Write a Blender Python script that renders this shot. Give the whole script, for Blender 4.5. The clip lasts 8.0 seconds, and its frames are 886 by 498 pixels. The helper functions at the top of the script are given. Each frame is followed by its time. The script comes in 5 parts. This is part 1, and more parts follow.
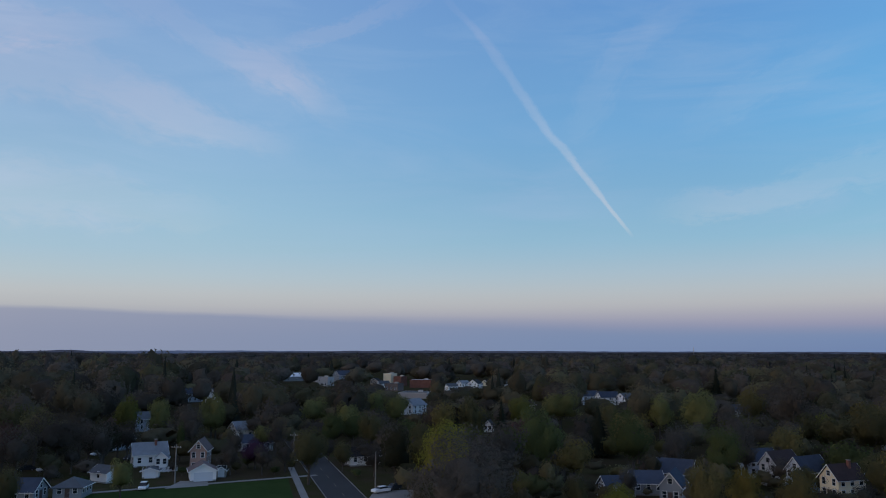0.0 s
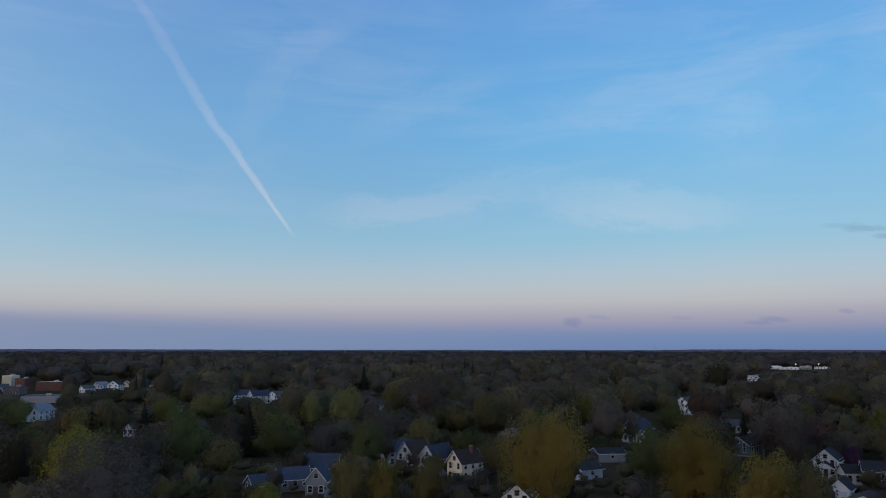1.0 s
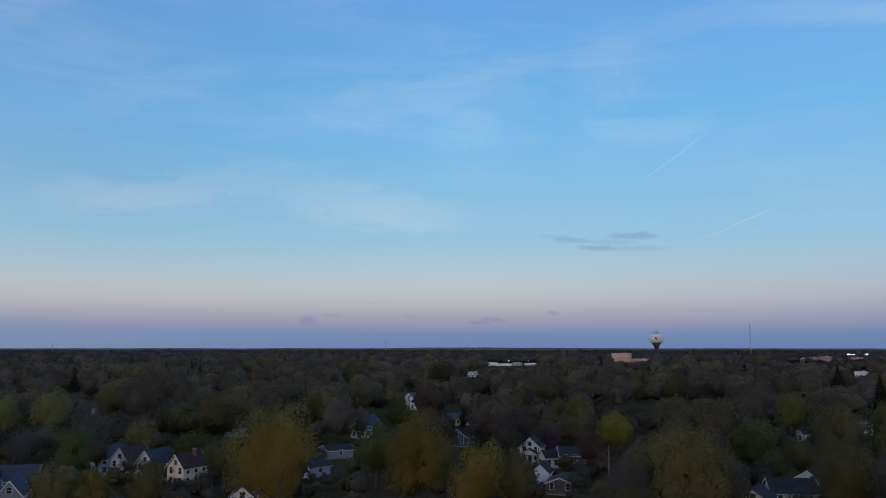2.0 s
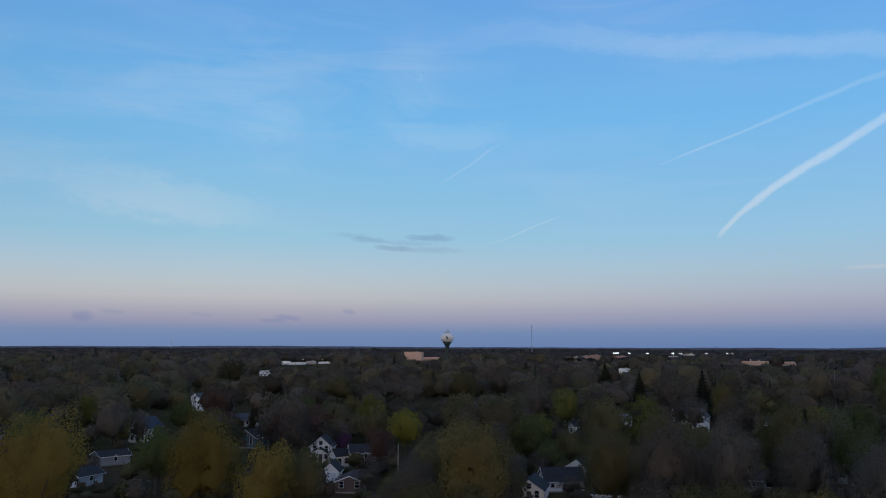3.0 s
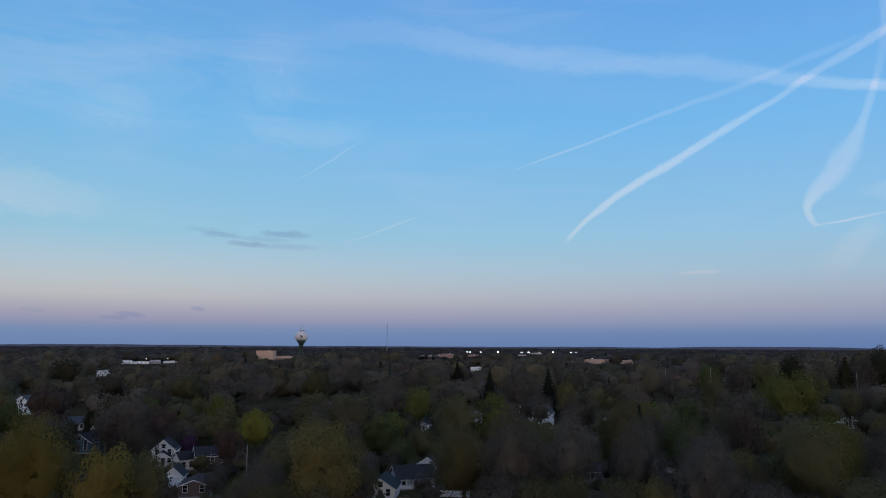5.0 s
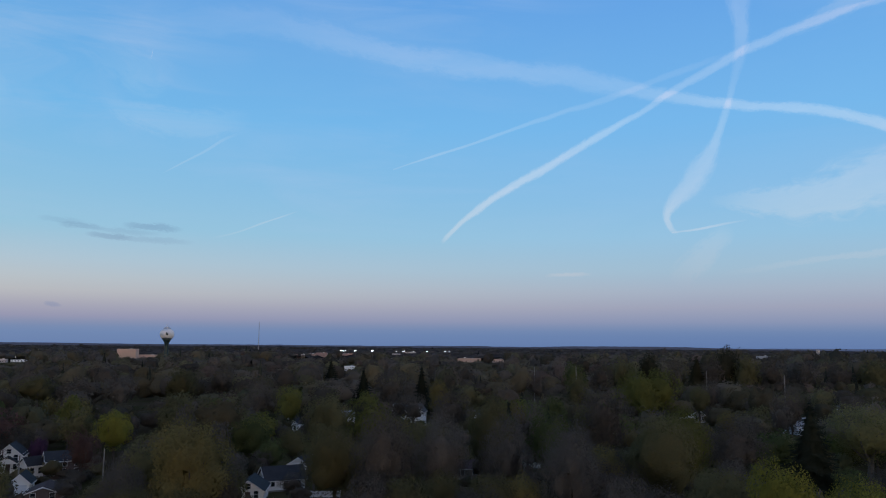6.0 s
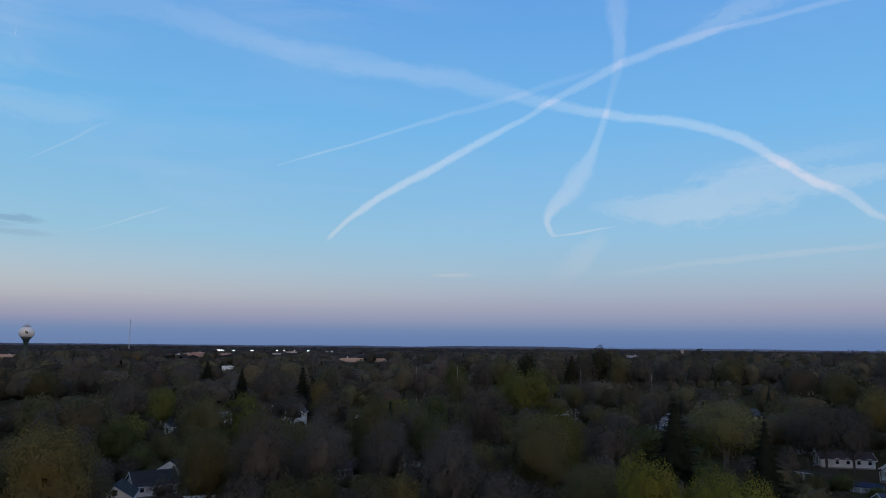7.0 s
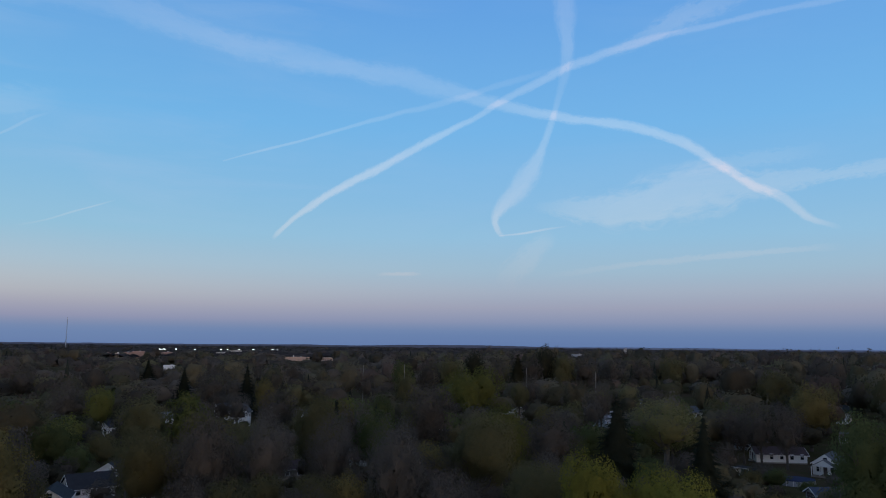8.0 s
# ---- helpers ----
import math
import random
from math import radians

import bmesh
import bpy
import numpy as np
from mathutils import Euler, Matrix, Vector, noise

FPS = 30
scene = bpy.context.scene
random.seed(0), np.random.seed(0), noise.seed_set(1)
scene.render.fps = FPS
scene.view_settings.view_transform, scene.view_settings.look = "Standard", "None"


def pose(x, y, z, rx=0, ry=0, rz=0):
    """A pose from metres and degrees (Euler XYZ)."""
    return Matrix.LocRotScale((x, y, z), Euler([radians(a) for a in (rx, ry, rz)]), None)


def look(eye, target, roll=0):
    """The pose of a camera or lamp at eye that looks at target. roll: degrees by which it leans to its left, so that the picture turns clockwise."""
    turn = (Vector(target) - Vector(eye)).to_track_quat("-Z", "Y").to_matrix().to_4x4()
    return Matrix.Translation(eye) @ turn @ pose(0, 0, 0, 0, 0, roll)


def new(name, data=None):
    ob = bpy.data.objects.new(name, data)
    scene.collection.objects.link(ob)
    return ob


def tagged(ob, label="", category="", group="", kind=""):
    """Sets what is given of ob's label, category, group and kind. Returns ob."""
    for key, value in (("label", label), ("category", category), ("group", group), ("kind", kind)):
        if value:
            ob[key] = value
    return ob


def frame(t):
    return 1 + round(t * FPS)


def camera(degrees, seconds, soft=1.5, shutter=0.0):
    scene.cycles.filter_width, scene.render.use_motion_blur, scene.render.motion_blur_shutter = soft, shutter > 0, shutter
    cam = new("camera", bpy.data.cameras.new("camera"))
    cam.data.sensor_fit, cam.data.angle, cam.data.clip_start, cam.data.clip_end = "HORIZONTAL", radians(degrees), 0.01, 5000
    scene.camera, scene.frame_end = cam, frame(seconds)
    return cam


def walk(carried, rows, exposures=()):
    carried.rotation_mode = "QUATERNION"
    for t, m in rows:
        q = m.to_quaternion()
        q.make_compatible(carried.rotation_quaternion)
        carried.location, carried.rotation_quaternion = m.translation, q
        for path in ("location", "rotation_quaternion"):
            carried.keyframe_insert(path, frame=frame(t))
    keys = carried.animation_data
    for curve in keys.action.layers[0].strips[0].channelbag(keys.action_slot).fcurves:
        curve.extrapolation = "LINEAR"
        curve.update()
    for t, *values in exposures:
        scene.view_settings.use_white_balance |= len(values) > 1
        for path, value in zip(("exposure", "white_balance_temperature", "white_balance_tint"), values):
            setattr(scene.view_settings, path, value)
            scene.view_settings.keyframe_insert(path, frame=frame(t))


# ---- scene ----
# ---- camera: it hovers over the trees and turns to its right ----
EYE = 33.0
cam = camera(60.43, 8.0, soft=1.0, shutter=0.0)
ROWS = [  # seconds, turn to the left, tilt up, lean
    (0.0, 0.00, 7.58, 0.08), (0.5, -13.61, 7.55, 0.09), (1.0, -25.36, 7.48, 0.03), (1.5, -35.66, 7.41, 0.03),
    (2.0, -45.07, 7.35, 0.0), (2.2, -48.85, 7.33, 0.02), (3.3, -62.39, 7.27, 0.18), (3.5, -63.03, 7.28, 0.16),
    (4.0, -63.92, 7.29, 0.18), (4.5, -66.38, 7.27, 0.21), (4.7, -68.24, 7.24, 0.24), (5.8, -78.46, 7.22, 0.42),
    (6.0, -80.40, 7.20, 0.48), (6.5, -84.95, 7.26, 0.54), (7.0, -89.12, 7.25, 0.56), (7.5, -92.94, 7.22, 0.59),
    (8.0, -93.06, 7.20, 0.58),
]
walk(cam, [(t, pose(0, 0, EYE, 90 + tilt, 0, turn) @ pose(0, 0, 0, 0, 0, lean)) for t, turn, tilt, lean in ROWS],
     exposures=[(0.0, -0.06), (1.0, -0.02), (2.0, 0.0), (6.0, 0.0), (8.0, -0.05)])


# ---- node helpers ----
def lin(r, g, b):
    """Linear colour from 0..255 display values."""
    return tuple(c / 3294.6 if c <= 10.3 else ((c / 255 + 0.055) / 1.055) ** 2.4 for c in (r, g, b)) + (1.0,)


class Nodes:
    def __init__(self, owner):
        owner.use_nodes = True
        self.tree = owner.node_tree
        self.tree.nodes.clear()

    def __call__(self, kind, **settings):
        links = settings.pop("links", {})
        node = self.tree.nodes.new(kind)
        for key, value in settings.items():
            setattr(node, key, value)
        for socket, value in links.items():
            if isinstance(value, bpy.types.NodeSocket):
                self.tree.links.new(value, node.inputs[socket])
            else:
                node.inputs[socket].default_value = value
        return node

    def math(self, op, a, b=0.0, c=0.0, clamp=False):
        return self("ShaderNodeMath", operation=op, use_clamp=clamp, links={0: a, 1: b, 2: c}).outputs[0]

    def mix(self, fac, a, b, blend="MIX"):
        return self("ShaderNodeMix", data_type="RGBA", blend_type=blend, links={0: fac, 6: a, 7: b}).outputs[2]

    def ramp(self, fac, stops, interpolation="LINEAR"):
        node = self("ShaderNodeValToRGB", links={0: fac})
        ramp = node.color_ramp
        ramp.interpolation = interpolation
        while len(ramp.elements) < len(stops):
            ramp.elements.new(1.0)
        for element, (at, colour) in zip(ramp.elements, stops):
            element.position, element.color = at, colour
        return node.outputs[0]

    def noise(self, vector, scale, detail=4.0, rough=0.55, distortion=0.0):
        return self("ShaderNodeTexNoise", links={"Vector": vector, "Scale": scale, "Detail": detail, "Roughness": rough, "Distortion": distortion}).outputs[0]

    def remap(self, value, a, b, c=0.0, d=1.0):
        return self("ShaderNodeMapRange", links={0: value, 1: a, 2: b, 3: c, 4: d}).outputs[0]


# ---- world: clear dusk sky, the sun just set behind and to the left ----
world = bpy.data.worlds.new("dusk_sky")
scene.world = world
n = Nodes(world)
way = n("ShaderNodeTexCoord").outputs["Generated"]
split = n("ShaderNodeSeparateXYZ", links={0: way})
up = split.outputs[2]
el = n.math("MULTIPLY", n.math("ARCSINE", up), 57.2958)
az = n.math("MULTIPLY", n.math("ARCTAN2", split.outputs[0], split.outputs[1]), 57.2958)


def sky_ramp(stops):
    """Colours by degrees above the horizon."""
    return n.ramp(n.remap(el, 0.0, 90.0), [(at / 90.0, lin(*colour)) for at, colour in stops])


east = sky_ramp([(0.0, (99, 124, 170)), (0.9, (106, 131, 174)), (1.25, (117, 138, 176)), (1.8, (138, 149, 180)), (2.8, (158, 163, 185)), (4.0, (165, 178, 197)), (5.5, (160, 189, 210)),
                 (8.0, (150, 194, 223)), (16.2, (122, 184, 232)), (25.2, (104, 164, 226)), (40.0, (108, 150, 206)), (90.0, (134, 146, 176))])
middle = sky_ramp([(0.0, (108, 131, 173)), (0.9, (115, 138, 178)), (1.25, (128, 142, 175)), (1.8, (152, 152, 177)), (2.6, (169, 168, 182)), (3.4, (185, 186, 190)), (4.4, (185, 194, 200)),
                   (5.7, (175, 197, 211)), (8.0, (151, 196, 220)), (16.2, (116, 183, 231)), (25.2, (104, 164, 224)), (40.0, (112, 150, 204)), (90.0, (134, 146, 176))])
west = sky_ramp([(0.0, (136, 148, 173)), (1.2, (144, 153, 176)), (2.4, (163, 167, 182)), (3.0, (182, 184, 188)), (4.0, (189, 194, 197)), (5.2, (181, 198, 207)), (7.0, (168, 197, 214)),
                 (10.0, (157, 193, 217)), (16.2, (143, 179, 215)), (25.2, (130, 164, 210)), (40.0, (138, 154, 192)), (90.0, (134, 146, 176))])
flat = n("ShaderNodeVectorMath", operation="NORMALIZE", links={0: n("ShaderNodeCombineXYZ", links={0: split.outputs[0], 1: split.outputs[1], 2: 0.0}).outputs[0]}).outputs[0]
sunward = n("ShaderNodeVectorMath", operation="DOT_PRODUCT", links={0: flat, 1: (math.sin(radians(-115)), math.cos(radians(-115)), 0.0)}).outputs["Value"]
sky = n.mix(n.remap(az, -28.0, 33.0), west, middle)
sky = n.mix(n.remap(az, 48.0, 98.0), sky, east)
sky = n.mix(n.remap(az, 130.0, 178.0), sky, west)
# a low bank of thin cloud to the left, its top falling slowly to the right
sheet = n("ShaderNodeCombineXYZ", links={0: az, 1: el, 2: 0.0}).outputs[0]
wave = n.noise(n("ShaderNodeMapping", links={"Vector": sheet, "Scale": (0.12, 0.5, 1.0)}).outputs[0], 1.0, 4)
bank_top = n.math("MULTIPLY_ADD", wave, 0.5, n.remap(az, -35.0, 22.0, 2.75, 1.5))
bank = n.math("MULTIPLY", n.remap(n.math("SUBTRACT", bank_top, el), n.remap(az, -15.0, 15.0, -0.08, -0.5), n.remap(az, -15.0, 15.0, 0.22, 0.9)), n.remap(az, 45.0, 5.0))
sky = n.mix(n.math("MULTIPLY", bank, 0.75), sky, n.mix(n.remap(az, -30.0, 10.0), lin(145, 152, 176), lin(124, 142, 176)))
# thin cirrus: long streaks rising to the right, broken into soft patches
turned = n("ShaderNodeMapping", vector_type="POINT", links={"Vector": sheet, "Rotation": (0, 0, radians(-14)), "Scale": (0.035, 0.20, 1.0)}).outputs[0]
streak = n.noise(turned, 1.6, 7.0, 0.62, 0.9)
patch = n.noise(n("ShaderNodeMapping", links={"Vector": sheet, "Scale": (0.05, 0.09, 1.0), "Location": (3.1, 0.4, 0)}).outputs[0], 1.2, 3.0, 0.5)
cirrus = n.math("MULTIPLY", n.remap(streak, 0.42, 0.72), n.remap(patch, 0.30, 0.60))
cirrus = n.math("MULTIPLY", cirrus, n.math("MULTIPLY", n.remap(el, 4.0, 10.0), n.remap(az, 95.0, 60.0, 0.25, 1.0)))
sky = n.mix(n.math("MULTIPLY", cirrus, 0.32), sky, lin(176, 200, 230))
clean = n.math("MULTIPLY", n.math("MULTIPLY", n.remap(az, 45.0, 95.0), n.remap(az, 190.0, 130.0)), n.remap(el, 6.0, 11.0))
sky = n.mix(clean, sky, (0.93, 0.985, 1.03, 1), "MULTIPLY")
dull = n.math("MULTIPLY", n.math("MULTIPLY", n.remap(az, -18.0, 6.0), n.remap(az, 45.0, 20.0)), n.remap(el, 2.0, 12.0))
sky = n.mix(dull, sky, (0.82, 0.865, 0.91, 1), "MULTIPLY")
below = n.mix(n.remap(el, -3.0, -0.3), lin(45, 50, 58), sky)
sky = n.mix(n.math("GREATER_THAN", el, 0.0), below, sky)
# the sunset's glow low in the west
low = n.math("POWER", n.math("MAXIMUM", sunward, 0.0), 2.5)
high = n.math("EXPONENT", n.math("MULTIPLY", n.math("POWER", n.math("MAXIMUM", el, 0.0), 2.0), -1 / 220.0))
warm = n("ShaderNodeVectorMath", operation="SCALE", links={0: (2.78, 1.80, 1.02), 3: n.math("MULTIPLY", low, n.math("MULTIPLY", high, n.math("GREATER_THAN", el, 0.0)))}).outputs[0]
sky = n("ShaderNodeVectorMath", operation="ADD", links={0: sky, 1: warm}).outputs[0]
background = n("ShaderNodeBackground", links={"Color": sky, "Strength": 1.0})
n("ShaderNodeOutputWorld", links={0: background.outputs[0]})

# the sun has set: it stands under the western horizon and lights nothing in view
sun = new("sun", bpy.data.lights.new("sun", "SUN"))
sun.data.energy, sun.data.angle, sun.data.color = 1.5, radians(0.6), (1.0, 0.98, 0.97)
sun.matrix_world = look((0, 0, 0), (math.sin(radians(65)), math.cos(radians(65)), math.sin(radians(1.6))))


# ---- materials ----
def surface(name, colour, rough=0.8, vary=0.25, grain=1.2, stain=0.15, bump=0.0, metal=0.0, spread=0.12, lines=0.0):
    """A painted, mineral or metal surface with grain, stains and a spread of tone from piece to piece."""
    m = bpy.data.materials.new(name)
    n = Nodes(m)
    at = n("ShaderNodeTexCoord").outputs["Object"]
    fine, broad = n.noise(at, grain * 6, 5), n.noise(at, stain, 3)
    tone = n.math("MULTIPLY_ADD", n.math("SUBTRACT", fine, 0.5), vary * 1.6, n.math("MULTIPLY_ADD", n.math("SUBTRACT", broad, 0.5), vary * 2.0, 1.0))
    lot = n("ShaderNodeObjectInfo").outputs["Random"]
    tone = n.math("MULTIPLY", tone, n.math("MULTIPLY_ADD", n.math("SUBTRACT", lot, 0.5), spread * 2, 1.0))
    base = n.mix(1.0, (*colour, 1.0), n("ShaderNodeCombineColor", links={0: tone, 1: tone, 2: tone}).outputs[0], "MULTIPLY")
    links = {"Base Color": base, "Roughness": rough, "Metallic": metal}
    height = fine
    if lines:
        height = n("ShaderNodeTexWave", wave_type="BANDS", bands_direction="Z", wave_profile="SAW", links={"Vector": at, "Scale": lines, "Distortion": 0.0}).outputs["Fac"]
    if bump or lines:
        links["Normal"] = n("ShaderNodeBump", links={"Strength": bump or 0.4, "Distance": 0.03, "Height": height}).outputs[0]
    if rough > 0.8:
        links["Specular IOR Level"] = 0.2
    shader = n("ShaderNodeBsdfPrincipled", links=links)
    n("ShaderNodeOutputMaterial", links={0: shader.outputs[0]})
    return m


def foliage(name, colour, other, through_light=0.38, tint=False):
    """Leaves or twigs: two tones mixed leaf by leaf and tree by tree."""
    m = bpy.data.materials.new(name)
    n = Nodes(m)
    geometry = n("ShaderNodeNewGeometry")
    lot = n("ShaderNodeObjectInfo").outputs["Random"]
    leaf = geometry.outputs["Random Per Island"]
    at = n("ShaderNodeTexCoord").outputs["Object"]
    clump = n.noise(at, 5.0 if not tint else 0.25, 3)
    fac = n.math("ADD", n.math("MULTIPLY", leaf, 0.22), n.math("MULTIPLY", clump, 0.78))
    if tint:
        own = n("ShaderNodeVertexColor", layer_name="species").outputs["Color"]
        base = n.mix(fac, own, n.mix(1.0, own, (0.72, 0.70, 0.72, 1), "MULTIPLY"))
    else:
        base = n.mix(fac, (*colour, 1), (*other, 1))
        swing = n.math("MULTIPLY_ADD", lot, 0.4, 0.8)
        base = n.mix(1.0, base, n("ShaderNodeCombineColor", links={0: swing, 1: swing, 2: swing}).outputs[0], "MULTIPLY")
    face = n("ShaderNodeBsdfDiffuse", links={"Color": base})
    back = n("ShaderNodeBsdfTranslucent", links={"Color": base})
    both = n("ShaderNodeMixShader", links={0: through_light, 1: face.outputs[0], 2: back.outputs[0]})
    n("ShaderNodeOutputMaterial", links={0: both.outputs[0]})
    return m


LEAF = {  # kind: two tones of its crown
    "gold": ((0.223, 0.171, 0.046), (0.119, 0.100, 0.036)),
    "gold_dim": ((0.177, 0.145, 0.055), (0.111, 0.096, 0.046)),
    "olive": ((0.128, 0.115, 0.055), (0.091, 0.086, 0.047)),
    "olive_pale": ((0.235, 0.230, 0.088), (0.150, 0.150, 0.066)),
    "lime": ((0.270, 0.248, 0.048), (0.140, 0.142, 0.038)),
    "lime_dim": ((0.149, 0.148, 0.042), (0.097, 0.102, 0.036)),
    "green": ((0.105, 0.119, 0.046), (0.073, 0.088, 0.040)),
    "willow": ((0.225, 0.215, 0.085), (0.125, 0.118, 0.066)),
    "twig_brown": ((0.120, 0.100, 0.080), (0.082, 0.071, 0.061)),
    "twig_grey": ((0.133, 0.117, 0.098), (0.094, 0.083, 0.073)),
    "red": ((0.136, 0.076, 0.064), (0.094, 0.062, 0.055)),
    "purple": ((0.115, 0.058, 0.110), (0.080, 0.045, 0.078)),
    "spruce": ((0.044, 0.050, 0.036), (0.030, 0.036, 0.027)),
    "pine": ((0.064, 0.060, 0.037), (0.042, 0.043, 0.028)),
}
LEAVES = {kind: foliage("leaves_" + kind, *tones) for kind, tones in LEAF.items()}
FAR_LEAVES = foliage("far_leaves", (0, 0, 0), (0, 0, 0), tint=True)
BARK = surface("bark", (0.085, 0.070, 0.058), 0.95, 0.4, 4.0, 0.8)
PALE_BARK = surface("pale_bark", (0.125, 0.113, 0.098), 0.95, 0.4, 4.0, 0.8)

SIDING = {
    "white": surface("white_siding", (0.82, 0.82, 0.82), 0.6, 0.10, 2.0, 0.2, lines=2.2),
    "cream": surface("cream_siding", (0.74, 0.64, 0.46), 0.6, 0.12, 2.0, 0.2, lines=2.2),
    "pale_blue": surface("pale_blue_siding", (0.46, 0.54, 0.64), 0.6, 0.12, 2.0, 0.2, lines=2.2),
    "grey": surface("grey_siding", (0.27, 0.29, 0.32), 0.6, 0.12, 2.0, 0.2, lines=2.2),
    "teal": surface("teal_siding", (0.07, 0.12, 0.15), 0.6, 0.12, 2.0, 0.2, lines=2.2),
    "tan": surface("tan_siding", (0.25, 0.22, 0.19), 0.7, 0.14, 2.0, 0.2, lines=2.2),
    "brick": surface("brick_wall", (0.19, 0.085, 0.065), 0.9, 0.35, 5.0, 0.4, bump=0.5),
    "rose_brick": surface("rose_brick_wall", (0.34, 0.23, 0.20), 0.9, 0.35, 5.0, 0.4, bump=0.5),
    "dark_brick": surface("dark_brick_wall", (0.17, 0.13, 0.12), 0.9, 0.35, 5.0, 0.4, bump=0.5),
    "concrete": surface("tan_concrete", (0.60, 0.42, 0.33), 0.85, 0.10, 1.0, 0.05),
    "concrete_grey": surface("grey_concrete", (0.42, 0.38, 0.36), 0.85, 0.10, 1.0, 0.05),
}
ROOFING = {
    "slate": surface("blue_grey_shingles", (0.047, 0.058, 0.085), 0.85, 0.35, 4.0, 0.5, bump=0.4),
    "grey": surface("grey_shingles", (0.088, 0.094, 0.105), 0.85, 0.35, 4.0, 0.5, bump=0.4),
    "pale": surface("pale_grey_shingles", (0.187, 0.198, 0.220), 0.8, 0.3, 4.0, 0.5, bump=0.4),
    "brown": surface("brown_shingles", (0.047, 0.030, 0.029), 0.85, 0.35, 4.0, 0.5, bump=0.4),
    "black": surface("charcoal_shingles", (0.025, 0.026, 0.030), 0.85, 0.35, 4.0, 0.5, bump=0.4),
    "rose": surface("rose_shingles", (0.127, 0.094, 0.094), 0.85, 0.35, 4.0, 0.5, bump=0.4),
    "white": surface("white_roof_membrane", (0.720, 0.740, 0.780), 0.6, 0.15, 1.0, 0.1),
}
TRIM = surface("white_trim", (0.74, 0.74, 0.75), 0.5, 0.06)
STONE = surface("foundation", (0.28, 0.27, 0.26), 0.9, 0.3)
DOOR_WHITE = surface("white_door", (0.70, 0.73, 0.78), 0.45, 0.05)
DOOR_DARK = surface("dark_door", (0.08, 0.05, 0.045), 0.5, 0.1)
STEEL = surface("galvanised_steel", (0.42, 0.43, 0.45), 0.45, 0.1, metal=0.8)
WOOD = surface("weathered_wood", (0.20, 0.17, 0.14), 0.9, 0.3, 3.0, 0.5)
TANK_WHITE = surface("tank_white", (0.72, 0.72, 0.74), 0.4, 0.08, 0.3, 0.05)
TANK_GREEN = surface("tank_green", (0.014, 0.034, 0.032), 0.45, 0.1, 0.3, 0.05)
ASPHALT = surface("asphalt", (0.050, 0.047, 0.048), 0.9, 0.3, 1.5, 0.08, bump=0.2)
CONCRETE = surface("pale_concrete", (0.21, 0.20, 0.19), 0.9, 0.2, 1.0, 0.2)
PAINT_LINE = surface("road_paint", (0.16, 0.14, 0.10), 0.8, 0.3)
RUBBER = surface("tyre_rubber", (0.025, 0.025, 0.026), 0.9, 0.1)
CAR_WHITE = surface("white_car_paint", (0.76, 0.77, 0.78), 0.25, 0.03)
CAR_DARK = surface("dark_car_paint", (0.03, 0.032, 0.038), 0.25, 0.03)


def glass_material():
    m = bpy.data.materials.new("window_glass")
    n = Nodes(m)
    shader = n("ShaderNodeBsdfPrincipled", links={"Base Color": (0.02, 0.025, 0.03, 1), "Roughness": 0.06, "IOR": 1.5})
    n("ShaderNodeOutputMaterial", links={0: shader.outputs[0]})
    return m


GLASS = glass_material()


def lamp_material(name, colour, strength):
    m = bpy.data.materials.new(name)
    n = Nodes(m)
    n("ShaderNodeOutputMaterial", links={0: n("ShaderNodeEmission", links={"Color": (*colour, 1), "Strength": strength}).outputs[0]})
    return m


FLOOD = lamp_material("floodlight", (0.92, 0.97, 1.0), 9.0)
STREET = lamp_material("street_light", (1.0, 0.95, 0.85), 5.0)


def ground_material(name, tones, scale):
    m = bpy.data.materials.new(name)
    n = Nodes(m)
    at = n("ShaderNodeTexCoord").outputs["Object"]
    wide, mid, fine = n.noise(at, scale, 4), n.noise(at, scale * 9, 4), n.noise(at, scale * 90, 3)
    fac = n.math("ADD", n.math("MULTIPLY", wide, 0.55), n.math("ADD", n.math("MULTIPLY", mid, 0.3), n.math("MULTIPLY", fine, 0.15)))
    base = n.ramp(n.remap(fac, 0.33, 0.67), [(i / (len(tones) - 1), (*c, 1)) for i, c in enumerate(tones)])
    normal = n("ShaderNodeBump", links={"Strength": 0.6, "Distance": 0.2, "Height": fine}).outputs[0]
    shader = n("ShaderNodeBsdfDiffuse", links={"Color": base, "Normal": normal})
    n("ShaderNodeOutputMaterial", links={0: shader.outputs[0]})
    return m


GROUND = ground_material("yards", [(0.045, 0.034, 0.020), (0.062, 0.047, 0.030), (0.048, 0.046, 0.020), (0.085, 0.064, 0.044)], 0.02)
LAWN = ground_material("mown_grass", [(0.030, 0.050, 0.018), (0.038, 0.062, 0.021), (0.048, 0.070, 0.026)], 0.05)
FIELD = ground_material("ploughed_field", [(0.13, 0.075, 0.055), (0.17, 0.10, 0.075), (0.15, 0.085, 0.06)], 0.02)


# ---- mesh helpers ----
def mesh_of(name, verts, faces, material=None, smooth=False):
    me = bpy.data.meshes.new(name)
    me.from_pydata([tuple(v) for v in verts], [], [tuple(f) for f in faces])
    if smooth:
        me.shade_smooth()
    if material:
        me.materials.append(material)
    return me


